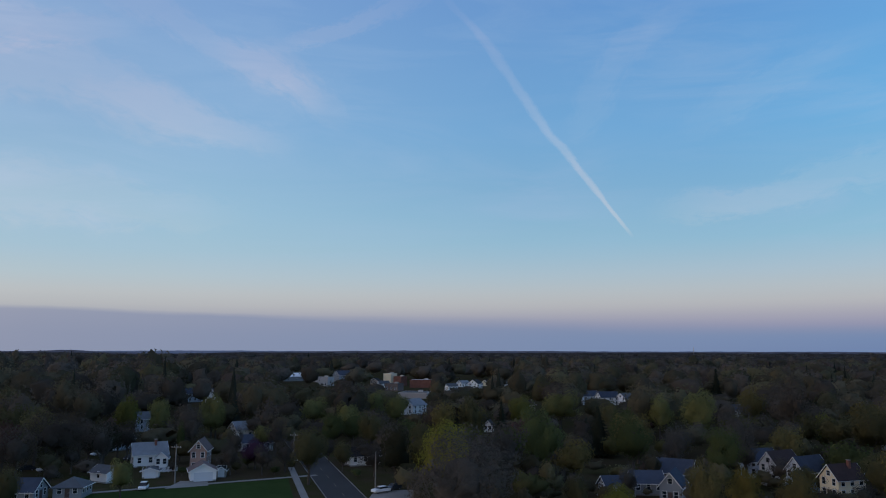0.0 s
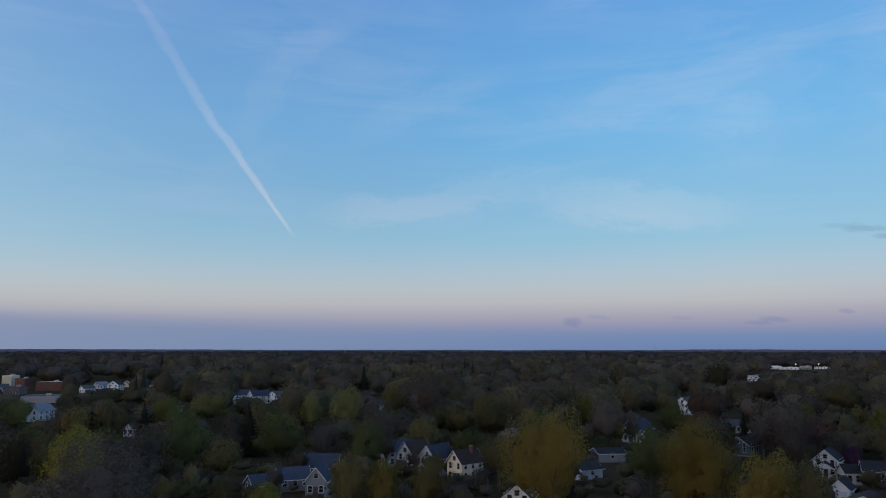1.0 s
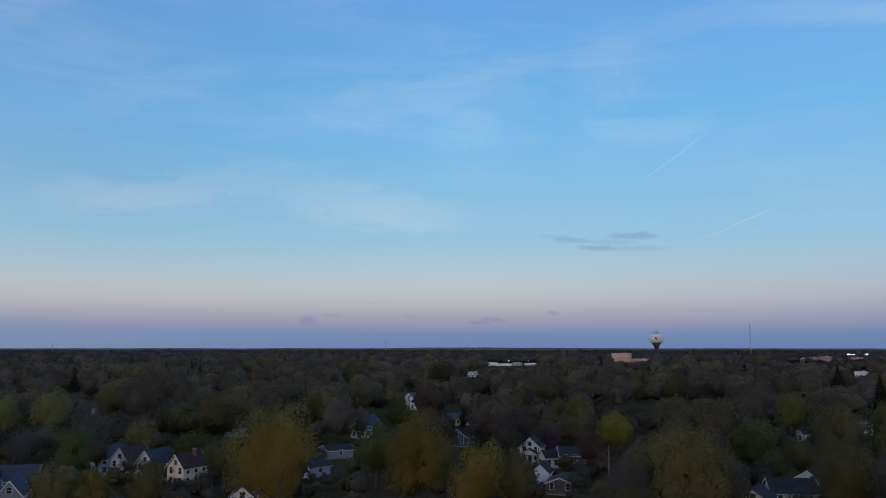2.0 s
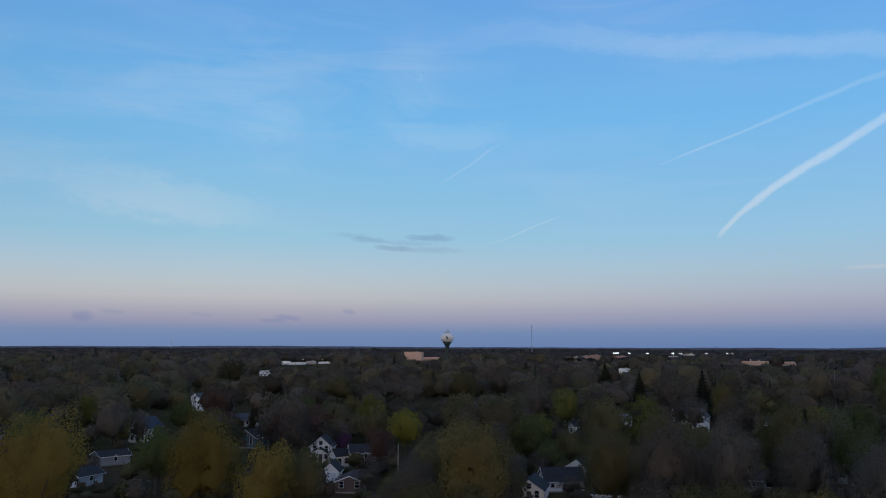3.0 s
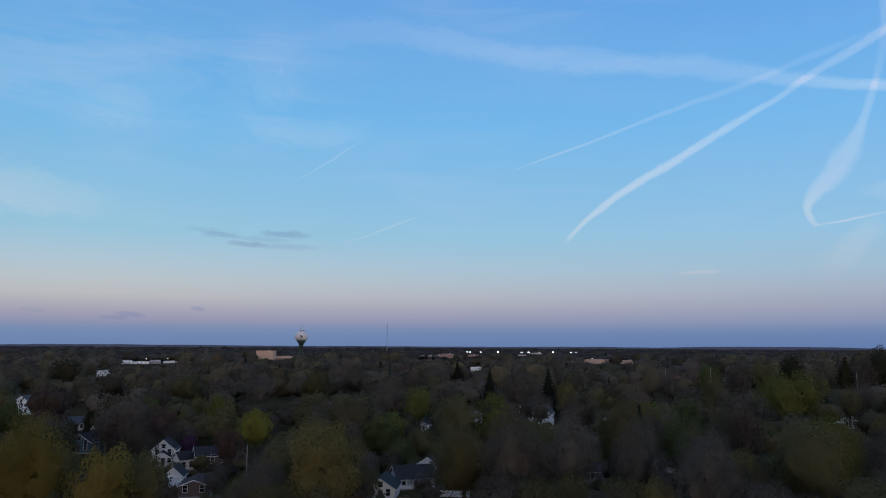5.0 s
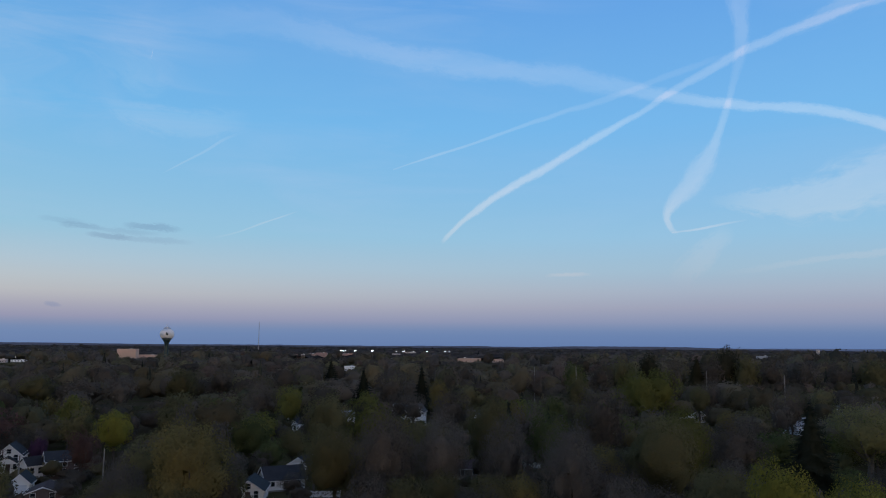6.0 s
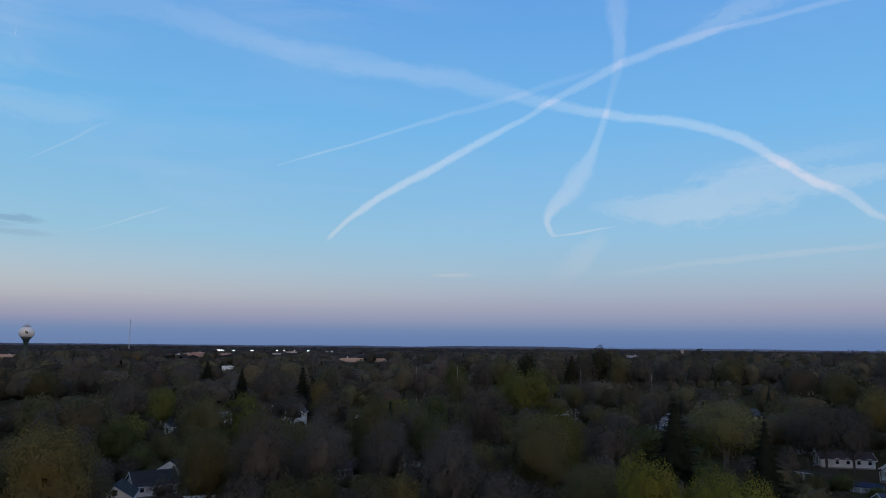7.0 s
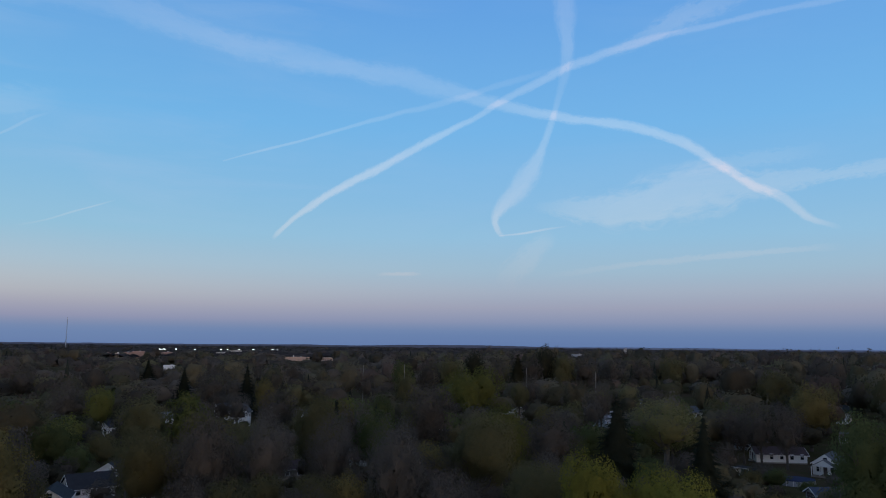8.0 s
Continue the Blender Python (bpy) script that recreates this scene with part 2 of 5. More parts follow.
class Shape:
    """Collects solids for one mesh."""

    def __init__(self):
        self.v, self.f = [], []

    def add(self, verts, faces):
        k = len(self.v)
        self.v += [tuple(p) for p in verts]
        self.f += [tuple(i + k for i in f) for f in faces]
        return self

    def box(self, x0, x1, y0, y1, z0, z1, m=None):
        p = [Vector((x, y, z)) for z in (z0, z1) for x, y in ((x0, y0), (x1, y0), (x1, y1), (x0, y1))]
        return self.add([m @ q if m else q for q in p], [(3, 2, 1, 0), (4, 5, 6, 7), (0, 1, 5, 4), (1, 2, 6, 5), (2, 3, 7, 6), (3, 0, 4, 7)])

    def tube(self, path, radii, sides=6, caps=True):
        rings, path = [], [Vector(p) for p in path]
        for i, p in enumerate(path):
            d = (path[min(i + 1, len(path) - 1)] - path[max(i - 1, 0)]).normalized()
            a = d.orthogonal().normalized() if abs(d.z) < 0.95 else Vector((1, 0, 0)).cross(d).normalized()
            b = d.cross(a)
            rings += [p + (a * math.cos(k * math.tau / sides) + b * math.sin(k * math.tau / sides)) * radii[i] for k in range(sides)]
        faces = [(i * sides + k, i * sides + (k + 1) % sides, (i + 1) * sides + (k + 1) % sides, (i + 1) * sides + k) for i in range(len(path) - 1) for k in range(sides)]
        if caps:
            faces += [tuple(range(sides))[::-1], tuple(range((len(path) - 1) * sides, len(path) * sides))]
        return self.add(rings, faces)

    def turned(self, profile, sides=32):
        """A solid of revolution from (radius, height) pairs."""
        verts = [(r * math.cos(k * math.tau / sides), r * math.sin(k * math.tau / sides), z) for r, z in profile for k in range(sides)]
        faces = [(i * sides + k, i * sides + (k + 1) % sides, (i + 1) * sides + (k + 1) % sides, (i + 1) * sides + k) for i in range(len(profile) - 1) for k in range(sides)]
        faces += [tuple(range(sides))[::-1], tuple(range((len(profile) - 1) * sides, len(profile) * sides))]
        return self.add(verts, faces)

    def mesh(self, name, material, smooth=False):
        return mesh_of(name, self.v, self.f, material, smooth)


def part(name, shape, material, parent, label="", at=None, smooth=False):
    me = shape.mesh(name, material, smooth) if isinstance(shape, Shape) else shape
    ob = new(name, me)
    ob.parent = parent
    if at is not None:
        ob.matrix_basis = at
    if label:
        ob["label"] = label
    return ob


def thing(name, m, label, category, group="", kind=""):
    ob = new(name)
    ob.matrix_world = m
    return tagged(ob, label, category, group, kind)


def relief(x, y):
    """Height of the land: flat near by, rising a little towards the horizon."""
    r = math.hypot(x, y)
    k = min(max((r - 1500) / 3300, 0), 1)
    swell = noise.noise((x / 1400, y / 1400, 0.3))
    return 8.0 * k * k * (3 - 2 * k) + 4.0 * k * swell


def place(az, d, turn=0.0, z=0.0):
    """A pose on the ground at a bearing and distance; with turn 0 its front (-y) faces the origin."""
    x, y = d * math.sin(radians(az)), d * math.cos(radians(az))
    return pose(x, y, relief(x, y) + z, 0, 0, -az - turn)


# ---- ground, lawn, road, paths ----
def make_ground():
    radii = [0, 60, 120, 180, 250, 350, 500, 700, 950, 1250, 1600, 2000, 2400, 2800, 3200, 3600, 4000, 4400, 4900]
    s, sides = Shape(), 96
    verts = [(r * math.sin(k * math.tau / sides), r * math.cos(k * math.tau / sides)) for r in radii[1:] for k in range(sides)]
    verts = [(0, 0, 0)] + [(x, y, relief(x, y)) for x, y in verts]
    faces = [(0, 1 + (k + 1) % sides, 1 + k) for k in range(sides)]
    for i in range(len(radii) - 2):
        for k in range(sides):
            a, b = 1 + i * sides + k, 1 + i * sides + (k + 1) % sides
            faces.append((a, b, b + sides, a + sides))
    s.add(verts, faces)
    ob = new("ground", s.mesh("ground", GROUND, True))
    tagged(ob, "dark grassy yards and leaf litter under the trees", "ground", kind="structure")


make_ground()


def slab(name, corners, z0, z1, material, label, category, kind="structure"):
    s, k = Shape(), len(corners)
    verts = [(x, y, z) for z in (z0, z1) for x, y in corners]
    s.add(verts, [tuple(range(k))[::-1], tuple(range(k, 2 * k))] + [(i, (i + 1) % k, k + (i + 1) % k, k + i) for i in range(k)])
    return tagged(new(name, s.mesh(name, material)), label, category, kind=kind)


def strip(a, b, width):
    """Corners of a straight band from a to b."""
    d = (Vector(b) - Vector(a)).normalized()
    q = Vector((-d.y, d.x)) * width / 2
    return [tuple(Vector(p) + q * s) for p, s in ((a, -1), (b, -1), (b, 1), (a, 1))]


ROAD_A, ROAD_B = Vector((-10.0, 137.0)), Vector((-77.0, 366.0))
ALONG = (ROAD_B - ROAD_A).normalized()
ACROSS = Vector((ALONG.y, -ALONG.x))
slab("road", strip(ROAD_A, ROAD_B, 8.4), -0.2, 0.03, ASPHALT, "dark asphalt street running between lawns and trees", "road")
slab("kerb_left", strip(ROAD_A - ACROSS * 4.3, ROAD_B - ACROSS * 4.3, 0.2), -0.2, 0.14, CONCRETE, "pale concrete kerb along the street", "kerb")
slab("kerb_right", strip(ROAD_A + ACROSS * 4.3, ROAD_B + ACROSS * 4.3, 0.2), -0.2, 0.14, CONCRETE, "pale concrete kerb along the street", "kerb")
for i in range(9):
    at = ROAD_A + ALONG * (18 + i * 13)
    slab("road_marking", strip(at, at + ALONG * 4, 0.15), 0.0, 0.036, PAINT_LINE, "worn painted centre dash on the street", "road marking")
slab("pavement_left", strip(Vector((-23.0, 147.0)), Vector((-43.0, 222.0)), 1.7), -0.1, 0.07, CONCRETE, "pale concrete footpath beside the street", "pavement")
slab("footpath", strip(Vector((-88.0, 179.5)), Vector((-33.5, 208.5)), 1.8), -0.1, 0.065, CONCRETE, "pale concrete path along the edge of the lawn", "path")
slab("lawn", [(-96, 130), (-22, 130), (-40.0, 203.0), (-86.0, 178.5)], -0.1, 0.04, LAWN, "open mown green lawn beside the street", "lawn")
slab("driveway", [(-17, 168), (-6, 168), (-7, 187), (-16, 187)], -0.1, 0.05, CONCRETE, "pale concrete driveway with two parked cars", "driveway")
slab("driveway_east", [(47.0, 160), (53.5, 158.5), (55.5, 171.5), (50.5, 173)], -0.1, 0.05, CONCRETE, "pale concrete driveway before the grey gabled house", "driveway")
slab("garage_apron", [(-66.5, 188), (-57.5, 192.5), (-59.5, 199), (-66.5, 199)], -0.1, 0.06, CONCRETE, "pale concrete apron before the garage", "driveway")
slab("field", [(870, 560), (1010, 520), (1060, 580), (930, 640)], -0.1, 0.25, FIELD, "bare reddish brown ploughed field beyond the trees", "field")


# ---- houses ----
def window_meshes():
    f, p = Shape(), Shape()
    for x0, x1, z0, z1 in ((-0.55, -0.45, 0, 1.5), (0.45, 0.55, 0, 1.5), (-0.45, 0.45, 1.4, 1.5), (-0.55, 0.55, -0.08, 0.0), (-0.45, 0.45, 0.70, 0.76)):
        f.box(x0, x1, -0.07, 0.0, z0, z1)
    p.box(-0.46, 0.46, -0.025, 0.01, 0.0, 1.42)
    return f.mesh("window_frame", TRIM), p.mesh("pane", GLASS)


WINDOW_FRAME, PANE = window_meshes()
SITES = []  # (azimuth, half width in degrees, distance, lowest height in view, radius of the plot)


def add_window(house, x, y, z, face, wide=1.0, tall=1.0):
    """face: 0 front, 1 right, 2 back, 3 left."""
    m = pose(x, y, z, 0, 0, 90 * face) @ Matrix.Diagonal((wide, 1, tall, 1))
    frame_part = part("window", WINDOW_FRAME, None, house, at=m)
    part("pane", PANE, None, frame_part)


def house(az, d, w, l, eave, rise, turn, wall, roof, label, storeys=1, hip=False, chimney=False, porch="", door=True, see=1.0, overhang=0.45, per_side=3, name="house", category="house", gap=1.0):
    """A house with its gable end (w wide) towards the front and its ridge l long."""
    root = thing(name, place(az, d, turn), label, category, "houses among the trees")
    hw, hl, top = w / 2, l / 2, eave + rise
    reach = (w + l) / 2
    SITES.append((az, math.degrees(reach * 0.11 * gap / d), d, max(see, 0.55 * eave), reach * 0.40))
    # walls
    s = Shape()
    if hip:
        s.box(-hw, hw, -hl, hl, 0.35, eave)
    else:
        v = [(-hw, y, 0.35) if q == 0 else (hw, y, 0.35) if q == 1 else (hw, y, eave) if q == 2 else (0, y, top) if q == 3 else (-hw, y, eave) for y in (-hl, hl) for q in range(5)]
        s.add(v, [(0, 1, 2, 3, 4), (9, 8, 7, 6, 5), (0, 5, 6, 1), (1, 6, 7, 2), (2, 7, 8, 3), (3, 8, 9, 4), (4, 9, 5, 0)])
    part("wall", s, SIDING[wall], root)
    part("foundation", Shape().box(-hw + 0.03, hw - 0.03, -hl + 0.03, hl - 0.03, -0.3, 0.36), STONE, root)
    # roof
    o, k = overhang, rise / hw
    if hip:
        s = Shape()
        e, ridge = eave - 0.02, max(hl - hw, 0.3)
        base = [(-hw - o, -hl - o), (hw + o, -hl - o), (hw + o, hl + o), (-hw - o, hl + o)]
        v = [(x, y, z) for z in (e, e + 0.18) for x, y in base] + [(0, -ridge, top + 0.15), (0, ridge, top + 0.15)]
        s.add(v, [(3, 2, 1, 0), (0, 1, 5, 4), (1, 2, 6, 5), (2, 3, 7, 6), (3, 0, 4, 7), (4, 5, 8), (5, 6, 9, 8), (6, 7, 9), (7, 4, 8, 9)])
        part("roof", s, ROOFING[roof], root)
    else:
        for side in (-1, 1):
            s, x1, z1 = Shape(), side * (hw + o), eave - o * k
            v = [(x, y, z + t) for t in (0.012, 0.2) for x, z in ((0, top), (x1, z1)) for y in (-hl - o, hl + o)]
            f = [(0, 2, 3, 1), (4, 5, 7, 6), (0, 1, 5, 4), (2, 6, 7, 3), (0, 4, 6, 2), (1, 3, 7, 5)]
            s.add(v, f if side > 0 else [q[::-1] for q in f])
            part("roof_slope", s, ROOFING[roof], root)
        for y in (-hl - o - 0.05, hl + o + 0.003):
            for side in (-1, 1):
                s, x1, z1 = Shape(), side * (hw + o), eave - o * k
                s.add([(x, yy, z + t) for yy in (y, y + 0.047) for t in (-0.06, 0.19) for x, z in ((0, top), (x1, z1))], [(0, 1, 3, 2), (4, 6, 7, 5), (0, 4, 5, 1), (2, 3, 7, 6), (0, 2, 6, 4), (1, 5, 7, 3)])
                part("rake_board", s, TRIM, root)
    for side in (-1, 1):
        z = eave - o * (0 if hip else k)
        x = side * (hw + o)
        part("gutter", Shape().box(min(x, x + side * 0.1), max(x, x + side * 0.1), -hl - o, hl + o, z + 0.02, z + 0.16), TRIM, root)
    # windows and door
    step = (eave - 0.4) / storeys
    for i in range(storeys):
        z = 0.4 + i * step + 0.85
        for x in (-0.27 * w, 0.27 * w):
            add_window(root, x, -hl, z, 0)
            add_window(root, x, hl, z, 2)
        for q in range(per_side):
            y = -hl + l * (q + 0.5) / per_side
            add_window(root, hw, y, z, 1)
            add_window(root, -hw, y, z, 3)
    if not hip and rise > 1.8:
        add_window(root, 0, -hl, eave + rise * 0.18, 0, 1.1, 0.75)
    if door:
        leaf = part("door", Shape().box(-0.5, 0.5, -hl - 0.06, -hl + 0.02, 0.4, 2.5), DOOR_DARK, root)
        part("handle", Shape().box(0.32, 0.40, -hl - 0.12, -hl - 0.06, 1.35, 1.45), STEEL, leaf)
        part("step", Shape().box(-0.9, 0.9, -hl - 1.1, -hl - 0.003, -0.1, 0.36), STONE, root)
    if chimney:
        s = Shape().box(-0.35, 0.35, -0.3, 0.3, eave, top + 0.9)
        stack = part("chimney", s, SIDING["brick"], root, at=pose(hw * 0.25, hl * 0.35, 0))
        part("chimney_cap", Shape().box(-0.42, 0.42, -0.37, 0.37, top + 0.9, top + 1.0), STONE, stack)
    if porch:
        add_porch(root, w, hl, roof, porch)
    return root


def add_porch(root, w, hl, roof, style):
    depth, z = 2.2, 2.75
    s = Shape()
    x = w / 2
    if style == "gable":
        v = [(-x, -hl - depth, z), (x, -hl - depth, z), (0, -hl - depth, z + 1.7), (-x, -hl - 0.02, z), (x, -hl - 0.02, z), (0, -hl - 0.02, z + 1.7)]
        part("porch_gable", Shape().add(v, [(0, 1, 2), (5, 4, 3), (0, 3, 4, 1), (1, 4, 5, 2), (2, 5, 3, 0)]), TRIM, root)
        for side in (-1, 1):
            v = [(0, yy, z + 1.72 + t) for t in (0, 0.15) for yy in (-hl - depth - 0.3, -hl - 0.02)] + [(side * (x + 0.4), yy, z - 0.66 + t + 0.3) for t in (0, 0.15) for yy in (-hl - depth - 0.3, -hl - 0.02)]
            part("porch_roof", Shape().add(v, [(0, 1, 5, 4), (2, 6, 7, 3), (0, 4, 6, 2), (1, 3, 7, 5), (4, 5, 7, 6), (0, 2, 3, 1)]), ROOFING[roof], root)
    else:
        s.add([(sx * (x + 0.2), yy, zz + t) for t in (0, 0.15) for yy, zz in ((-hl - depth - 0.3, z), (-hl - 0.02, z + 0.8)) for sx in (-1, 1)], [(0, 2, 3, 1), (4, 5, 7, 6), (0, 1, 5, 4), (1, 3, 7, 5), (3, 2, 6, 7), (2, 0, 4, 6)])
        part("porch_roof", s, ROOFING[roof], root)
    part("porch_floor", Shape().box(-x, x, -hl - depth, -hl - 0.02, -0.2, 0.38), WOOD, root)
    for q in range(4):
        px = -x + 0.15 + q * (w - 0.3) / 3
        part("porch_post", Shape().box(px - 0.08, px + 0.08, -hl - depth + 0.05, -hl - depth + 0.21, 0.38, z), TRIM, root)


def garage(az, d, w, l, eave, rise, turn, wall, roof, label, white_door=True):
    root = house(az, d, w, l, eave, rise, turn, wall, roof, label, door=False, per_side=1, name="garage", category="garage", see=0.5)
    for child in list(root.children):
        if child.name.startswith("window") and child.matrix_basis.translation.y < -l / 2 + 0.1:
            for sub in list(child.children):
                bpy.data.objects.remove(sub)
            bpy.data.objects.remove(child)
    door = part("overhead_door", Shape().box(-w * 0.36, w * 0.36, -l / 2 - 0.05, -l / 2 + 0.02, 0.05, 2.25), DOOR_WHITE if white_door else DOOR_DARK, root)
    for i in range(1, 4):
        part("door_rib", Shape().box(-w * 0.355, w * 0.355, -l / 2 - 0.065, -l / 2 - 0.045, 0.05 + i * 0.55 - 0.02, 0.05 + i * 0.55 + 0.02), TRIM, door)
    return root


def block(az, d, w, l, h, turn, wall, roof, label, floors=1, bays=4, see=3.0, name="commercial_building", windows=True):
    """A flat-roofed building with a parapet and bays of windows."""
    root = thing(name, place(az, d, turn), label, "building", "town buildings")
    SITES.append((az, math.degrees(w * 0.42 / d), d, see, (w + l) / 3.2))
    hw, hl = w / 2, l / 2
    part("wall", Shape().box(-hw, hw, -hl, hl, -0.5, h - 0.3), SIDING[wall], root)
    s = Shape()
    for x0, x1, y0, y1 in ((-hw, hw, -hl, -hl + 0.3), (-hw, hw, hl - 0.3, hl), (-hw, -hw + 0.3, -hl + 0.3, hl - 0.3), (hw - 0.3, hw, -hl + 0.3, hl - 0.3)):
        s.box(x0, x1, y0, y1, h - 0.3, h + 0.4)
    part("parapet", s, SIDING[wall], root)
    part("roof", Shape().box(-hw + 0.3, hw - 0.3, -hl + 0.3, hl - 0.3, h - 0.3, h + 0.25), ROOFING[roof], root)
    part("roof_unit", Shape().box(-1.5, 1.5, -1.2, 1.2, h + 0.25, h + 1.5), STEEL, root, at=pose(hw * 0.3, hl * 0.2, 0))
    if windows:
        for i in range(floors):
            for q in range(bays):
                add_window(root, -hw + w * (q + 0.5) / bays, -hl, 1.0 + i * (h - 1) / floors, 0, 1.6, 1.3)
                add_window(root, -hw, -hl + l * (q + 0.5) / bays, 1.0 + i * (h - 1) / floors, 3, 1.6, 1.3)
    return root


def carport(az, d):
    """A small open shed: roof, back and one side wall, two posts."""
    root = thing("open_shed", place(az, d, 32), "small white open shed with a dark inside in a yard", "shed")
    SITES.append((az, 0.6, d, 0.8, 4))
    part("side_wall", Shape().box(-2.3, -2.18, -1.8, 1.8, 0, 2.35), SIDING["white"], root)
    part("back_wall", Shape().box(-2.18, 2.2, 1.7, 1.8, 0, 2.2), SIDING["teal"], root)
    part("roof", Shape().box(-2.5, 2.4, -2.0, 2.0, 2.36, 2.48), ROOFING["black"], root)
    part("fascia", Shape().box(-2.5, 2.4, -2.06, -2.003, 2.30, 2.5), TRIM, root)
    for x in (0.0, 2.15):
        part("post", Shape().box(x, x + 0.12, -1.9, -1.78, 0, 2.36), TRIM, root)


def pool(az, d, radius):
    """An above-ground swimming pool under a dark blue cover."""
    root = thing("swimming_pool", place(az, d, 10), "round above-ground pool with a dark blue cover in a yard", "swimming pool")
    SITES.append((az, 1.5, d, 0.3, 6.5))
    part("wall", Shape().turned([(radius, -0.1), (radius, 1.25), (radius - 0.08, 1.25), (radius - 0.08, 0.0)], 40), SIDING["grey"], root, smooth=False)
    part("cover", Shape().turned([(radius - 0.1, 1.22), (radius - 1.2, 1.12), (0.02, 1.05)], 40), POOL_BLUE, root, "dark blue pool cover")
    part("rim", Shape().turned([(radius - 0.14, 1.26), (radius + 0.06, 1.26), (radius + 0.06, 1.32), (radius - 0.14, 1.32)], 40), POOL_BLUE, root)
    for k in range(16):
        a = k * math.tau / 16
        part("post", Shape().box(radius + 0.003, radius + 0.09, -0.07, 0.07, -0.1, 1.26), TRIM, root, at=pose(0, 0, 0, 0, 0, math.degrees(a)))


POOL_BLUE = surface("blue_pool_cover", (0.011, 0.015, 0.046), 0.85, 0.15, 1.0, 0.2)


# beside the lawn and the street
house(-28.1, 196, 6.0, 8.0, 2.6, 2.3, -60, "grey", "slate", "low house with a blue-grey shingle roof near the lawn", see=3)
house(-25.2, 197, 6.2, 6.6, 2.4, 1.9, 20, "grey", "grey", "low grey house with a hipped shingle roof near the lawn", hip=True, see=2.5)
garage(-23.2, 216, 5.0, 6, 2.5, 1.4, -40, "white", "grey", "small white garage with a grey roof behind the lawn")
house(-20.6, 241, 7.0, 9.0, 3.6, 2.8, 82, "white", "pale", "white wooden house with a pale grey gabled roof", chimney=True)
house(-19.75, 235.5, 3.2, 4.0, 2.9, 1.5, 4, "white", "pale", "small white gabled wing of the wooden house", per_side=1, door=False)
house(-17.2, 226, 4.3, 8, 6.0, 2.5, 10, "rose_brick", "rose", "tall narrow rose brick house with a steep gable", storeys=2, see=4)
garage(-17.05, 211, 6.4, 7, 2.6, 1.7, -4, "white", "rose", "white two-car garage with a rose-grey roof and a white door")
garage(-20.4, 218, 4.0, 3.0, 1.9, 0.7, 10, "white", "grey", "small pale shed beside the white house")
house(-21.4, 342, 8, 9, 5.0, 2.6, 70, "grey", "grey", "grey two-storey house half hidden by trees", storeys=2, see=4)
house(-22.6, 282, 6.5, 8, 3.6, 2.2, 60, "pale_blue", "grey", "pale house among bare trees", see=1.5)
house(-18.0, 520, 9, 11, 5.5, 3.0, 60, "pale_blue", "slate", "pale blue house with a slate roof in the trees", storeys=2, see=4, gap=2)
house(-16.4, 512, 9, 11, 5.5, 3.2, 20, "white", "slate", "white gabled house with a blue-grey roof in the trees", storeys=2, see=4, gap=2)
house(-14.2, 302, 8.5, 10, 3.8, 2.6, 68, "white", "pale", "white house with pale metal-grey roofs beside dark trees", see=2.0)
house(-13.5, 266, 7, 10, 3.0, 2.2, 76, "grey", "slate", "low grey house with a dark blue-grey roof beside a flowering tree", see=2.2, gap=1.6)
house(-5.9, 230, 7.5, 9, 2.8, 2.0, 74, "white", "black", "low white house with a charcoal roof beside the street", see=0.8)
house(14.5, 190, 7.0, 7.0, 2.8, 2.2, 80, "grey", "slate", "wide grey house with a blue-grey hipped roof", see=3.0, chimney=False)
house(16.35, 182, 4.6, 9, 3.8, 2.8, 8, "grey", "slate", "grey gabled wing with a white-trimmed peak and tall window", see=1.2)
house(12.5, 185, 5.0, 7, 2.5, 1.9, 66, "grey", "slate", "low grey wing with a blue-grey roof", see=2.2)
house(16.6, 203, 7.0, 8.5, 3.4, 2.8, -76, "grey", "slate", "grey house with a blue-grey gabled roof behind the wing", see=3)
house(21.9, 222, 6.0, 8, 4.6, 2.8, 62, "pale_blue", "slate", "pale blue house with a slate roof under trees", storeys=2, see=3)
house(23.3, 214, 5.2, 9, 5.0, 3.0, 36, "white", "brown", "white gabled house with a brown roof in a row", storeys=2, see=3)
house(24.95, 206, 5.2, 9, 5.0, 3.0, 36, "pale_blue", "slate", "pale blue gabled house with a slate roof in a row", storeys=2, see=3)
house(27.0, 197, 5.4, 7.5, 5.0, 2.8, 46, "cream", "brown", "cream gabled house with a brown roof in a row", storeys=2, chimney=True, see=1)
house(31.0, 160, 5.5, 8, 3.8, 2.4, 10, "white", "brown", "white house with a decorated gable behind a golden tree", storeys=2, see=5)
garage(37.3, 238, 7.5, 8, 2.5, 1.2, 70, "grey", "black", "low grey garage with a shallow dark roof among trees", False)
garage(35.6, 205, 6.0, 7, 2.6, 1.4, 48, "pale_blue", "black", "pale blue garage with a dark roof under the golden tree")
house(39.4, 287, 7.0, 10, 5.0, 3.2, 30, "white", "slate", "white two-storey house with a steep gable", storeys=2, see=2.2, gap=2.4)
house(42.9, 413, 8.0, 11, 5.6, 3.2, 28, "white", "grey", "tall white house with a grey gable roof above the trees", storeys=2, see=2.2, gap=2.4)
house(46.6, 264, 7.6, 9, 3.4, 2.4, 30, "teal", "black", "dark teal house with a charcoal roof and white trim", storeys=2, see=1.5, gap=1.8)
house(46.0, 330, 8.2, 10, 3.0, 2.2, 75, "white", "grey", "low pale house behind the teal house", see=1.5)
house(51.6, 228, 6.0, 8, 4.6, 2.6, 10, "white", "black", "white house with a pedimented porch and dark roof", storeys=2, porch="gable", see=1)
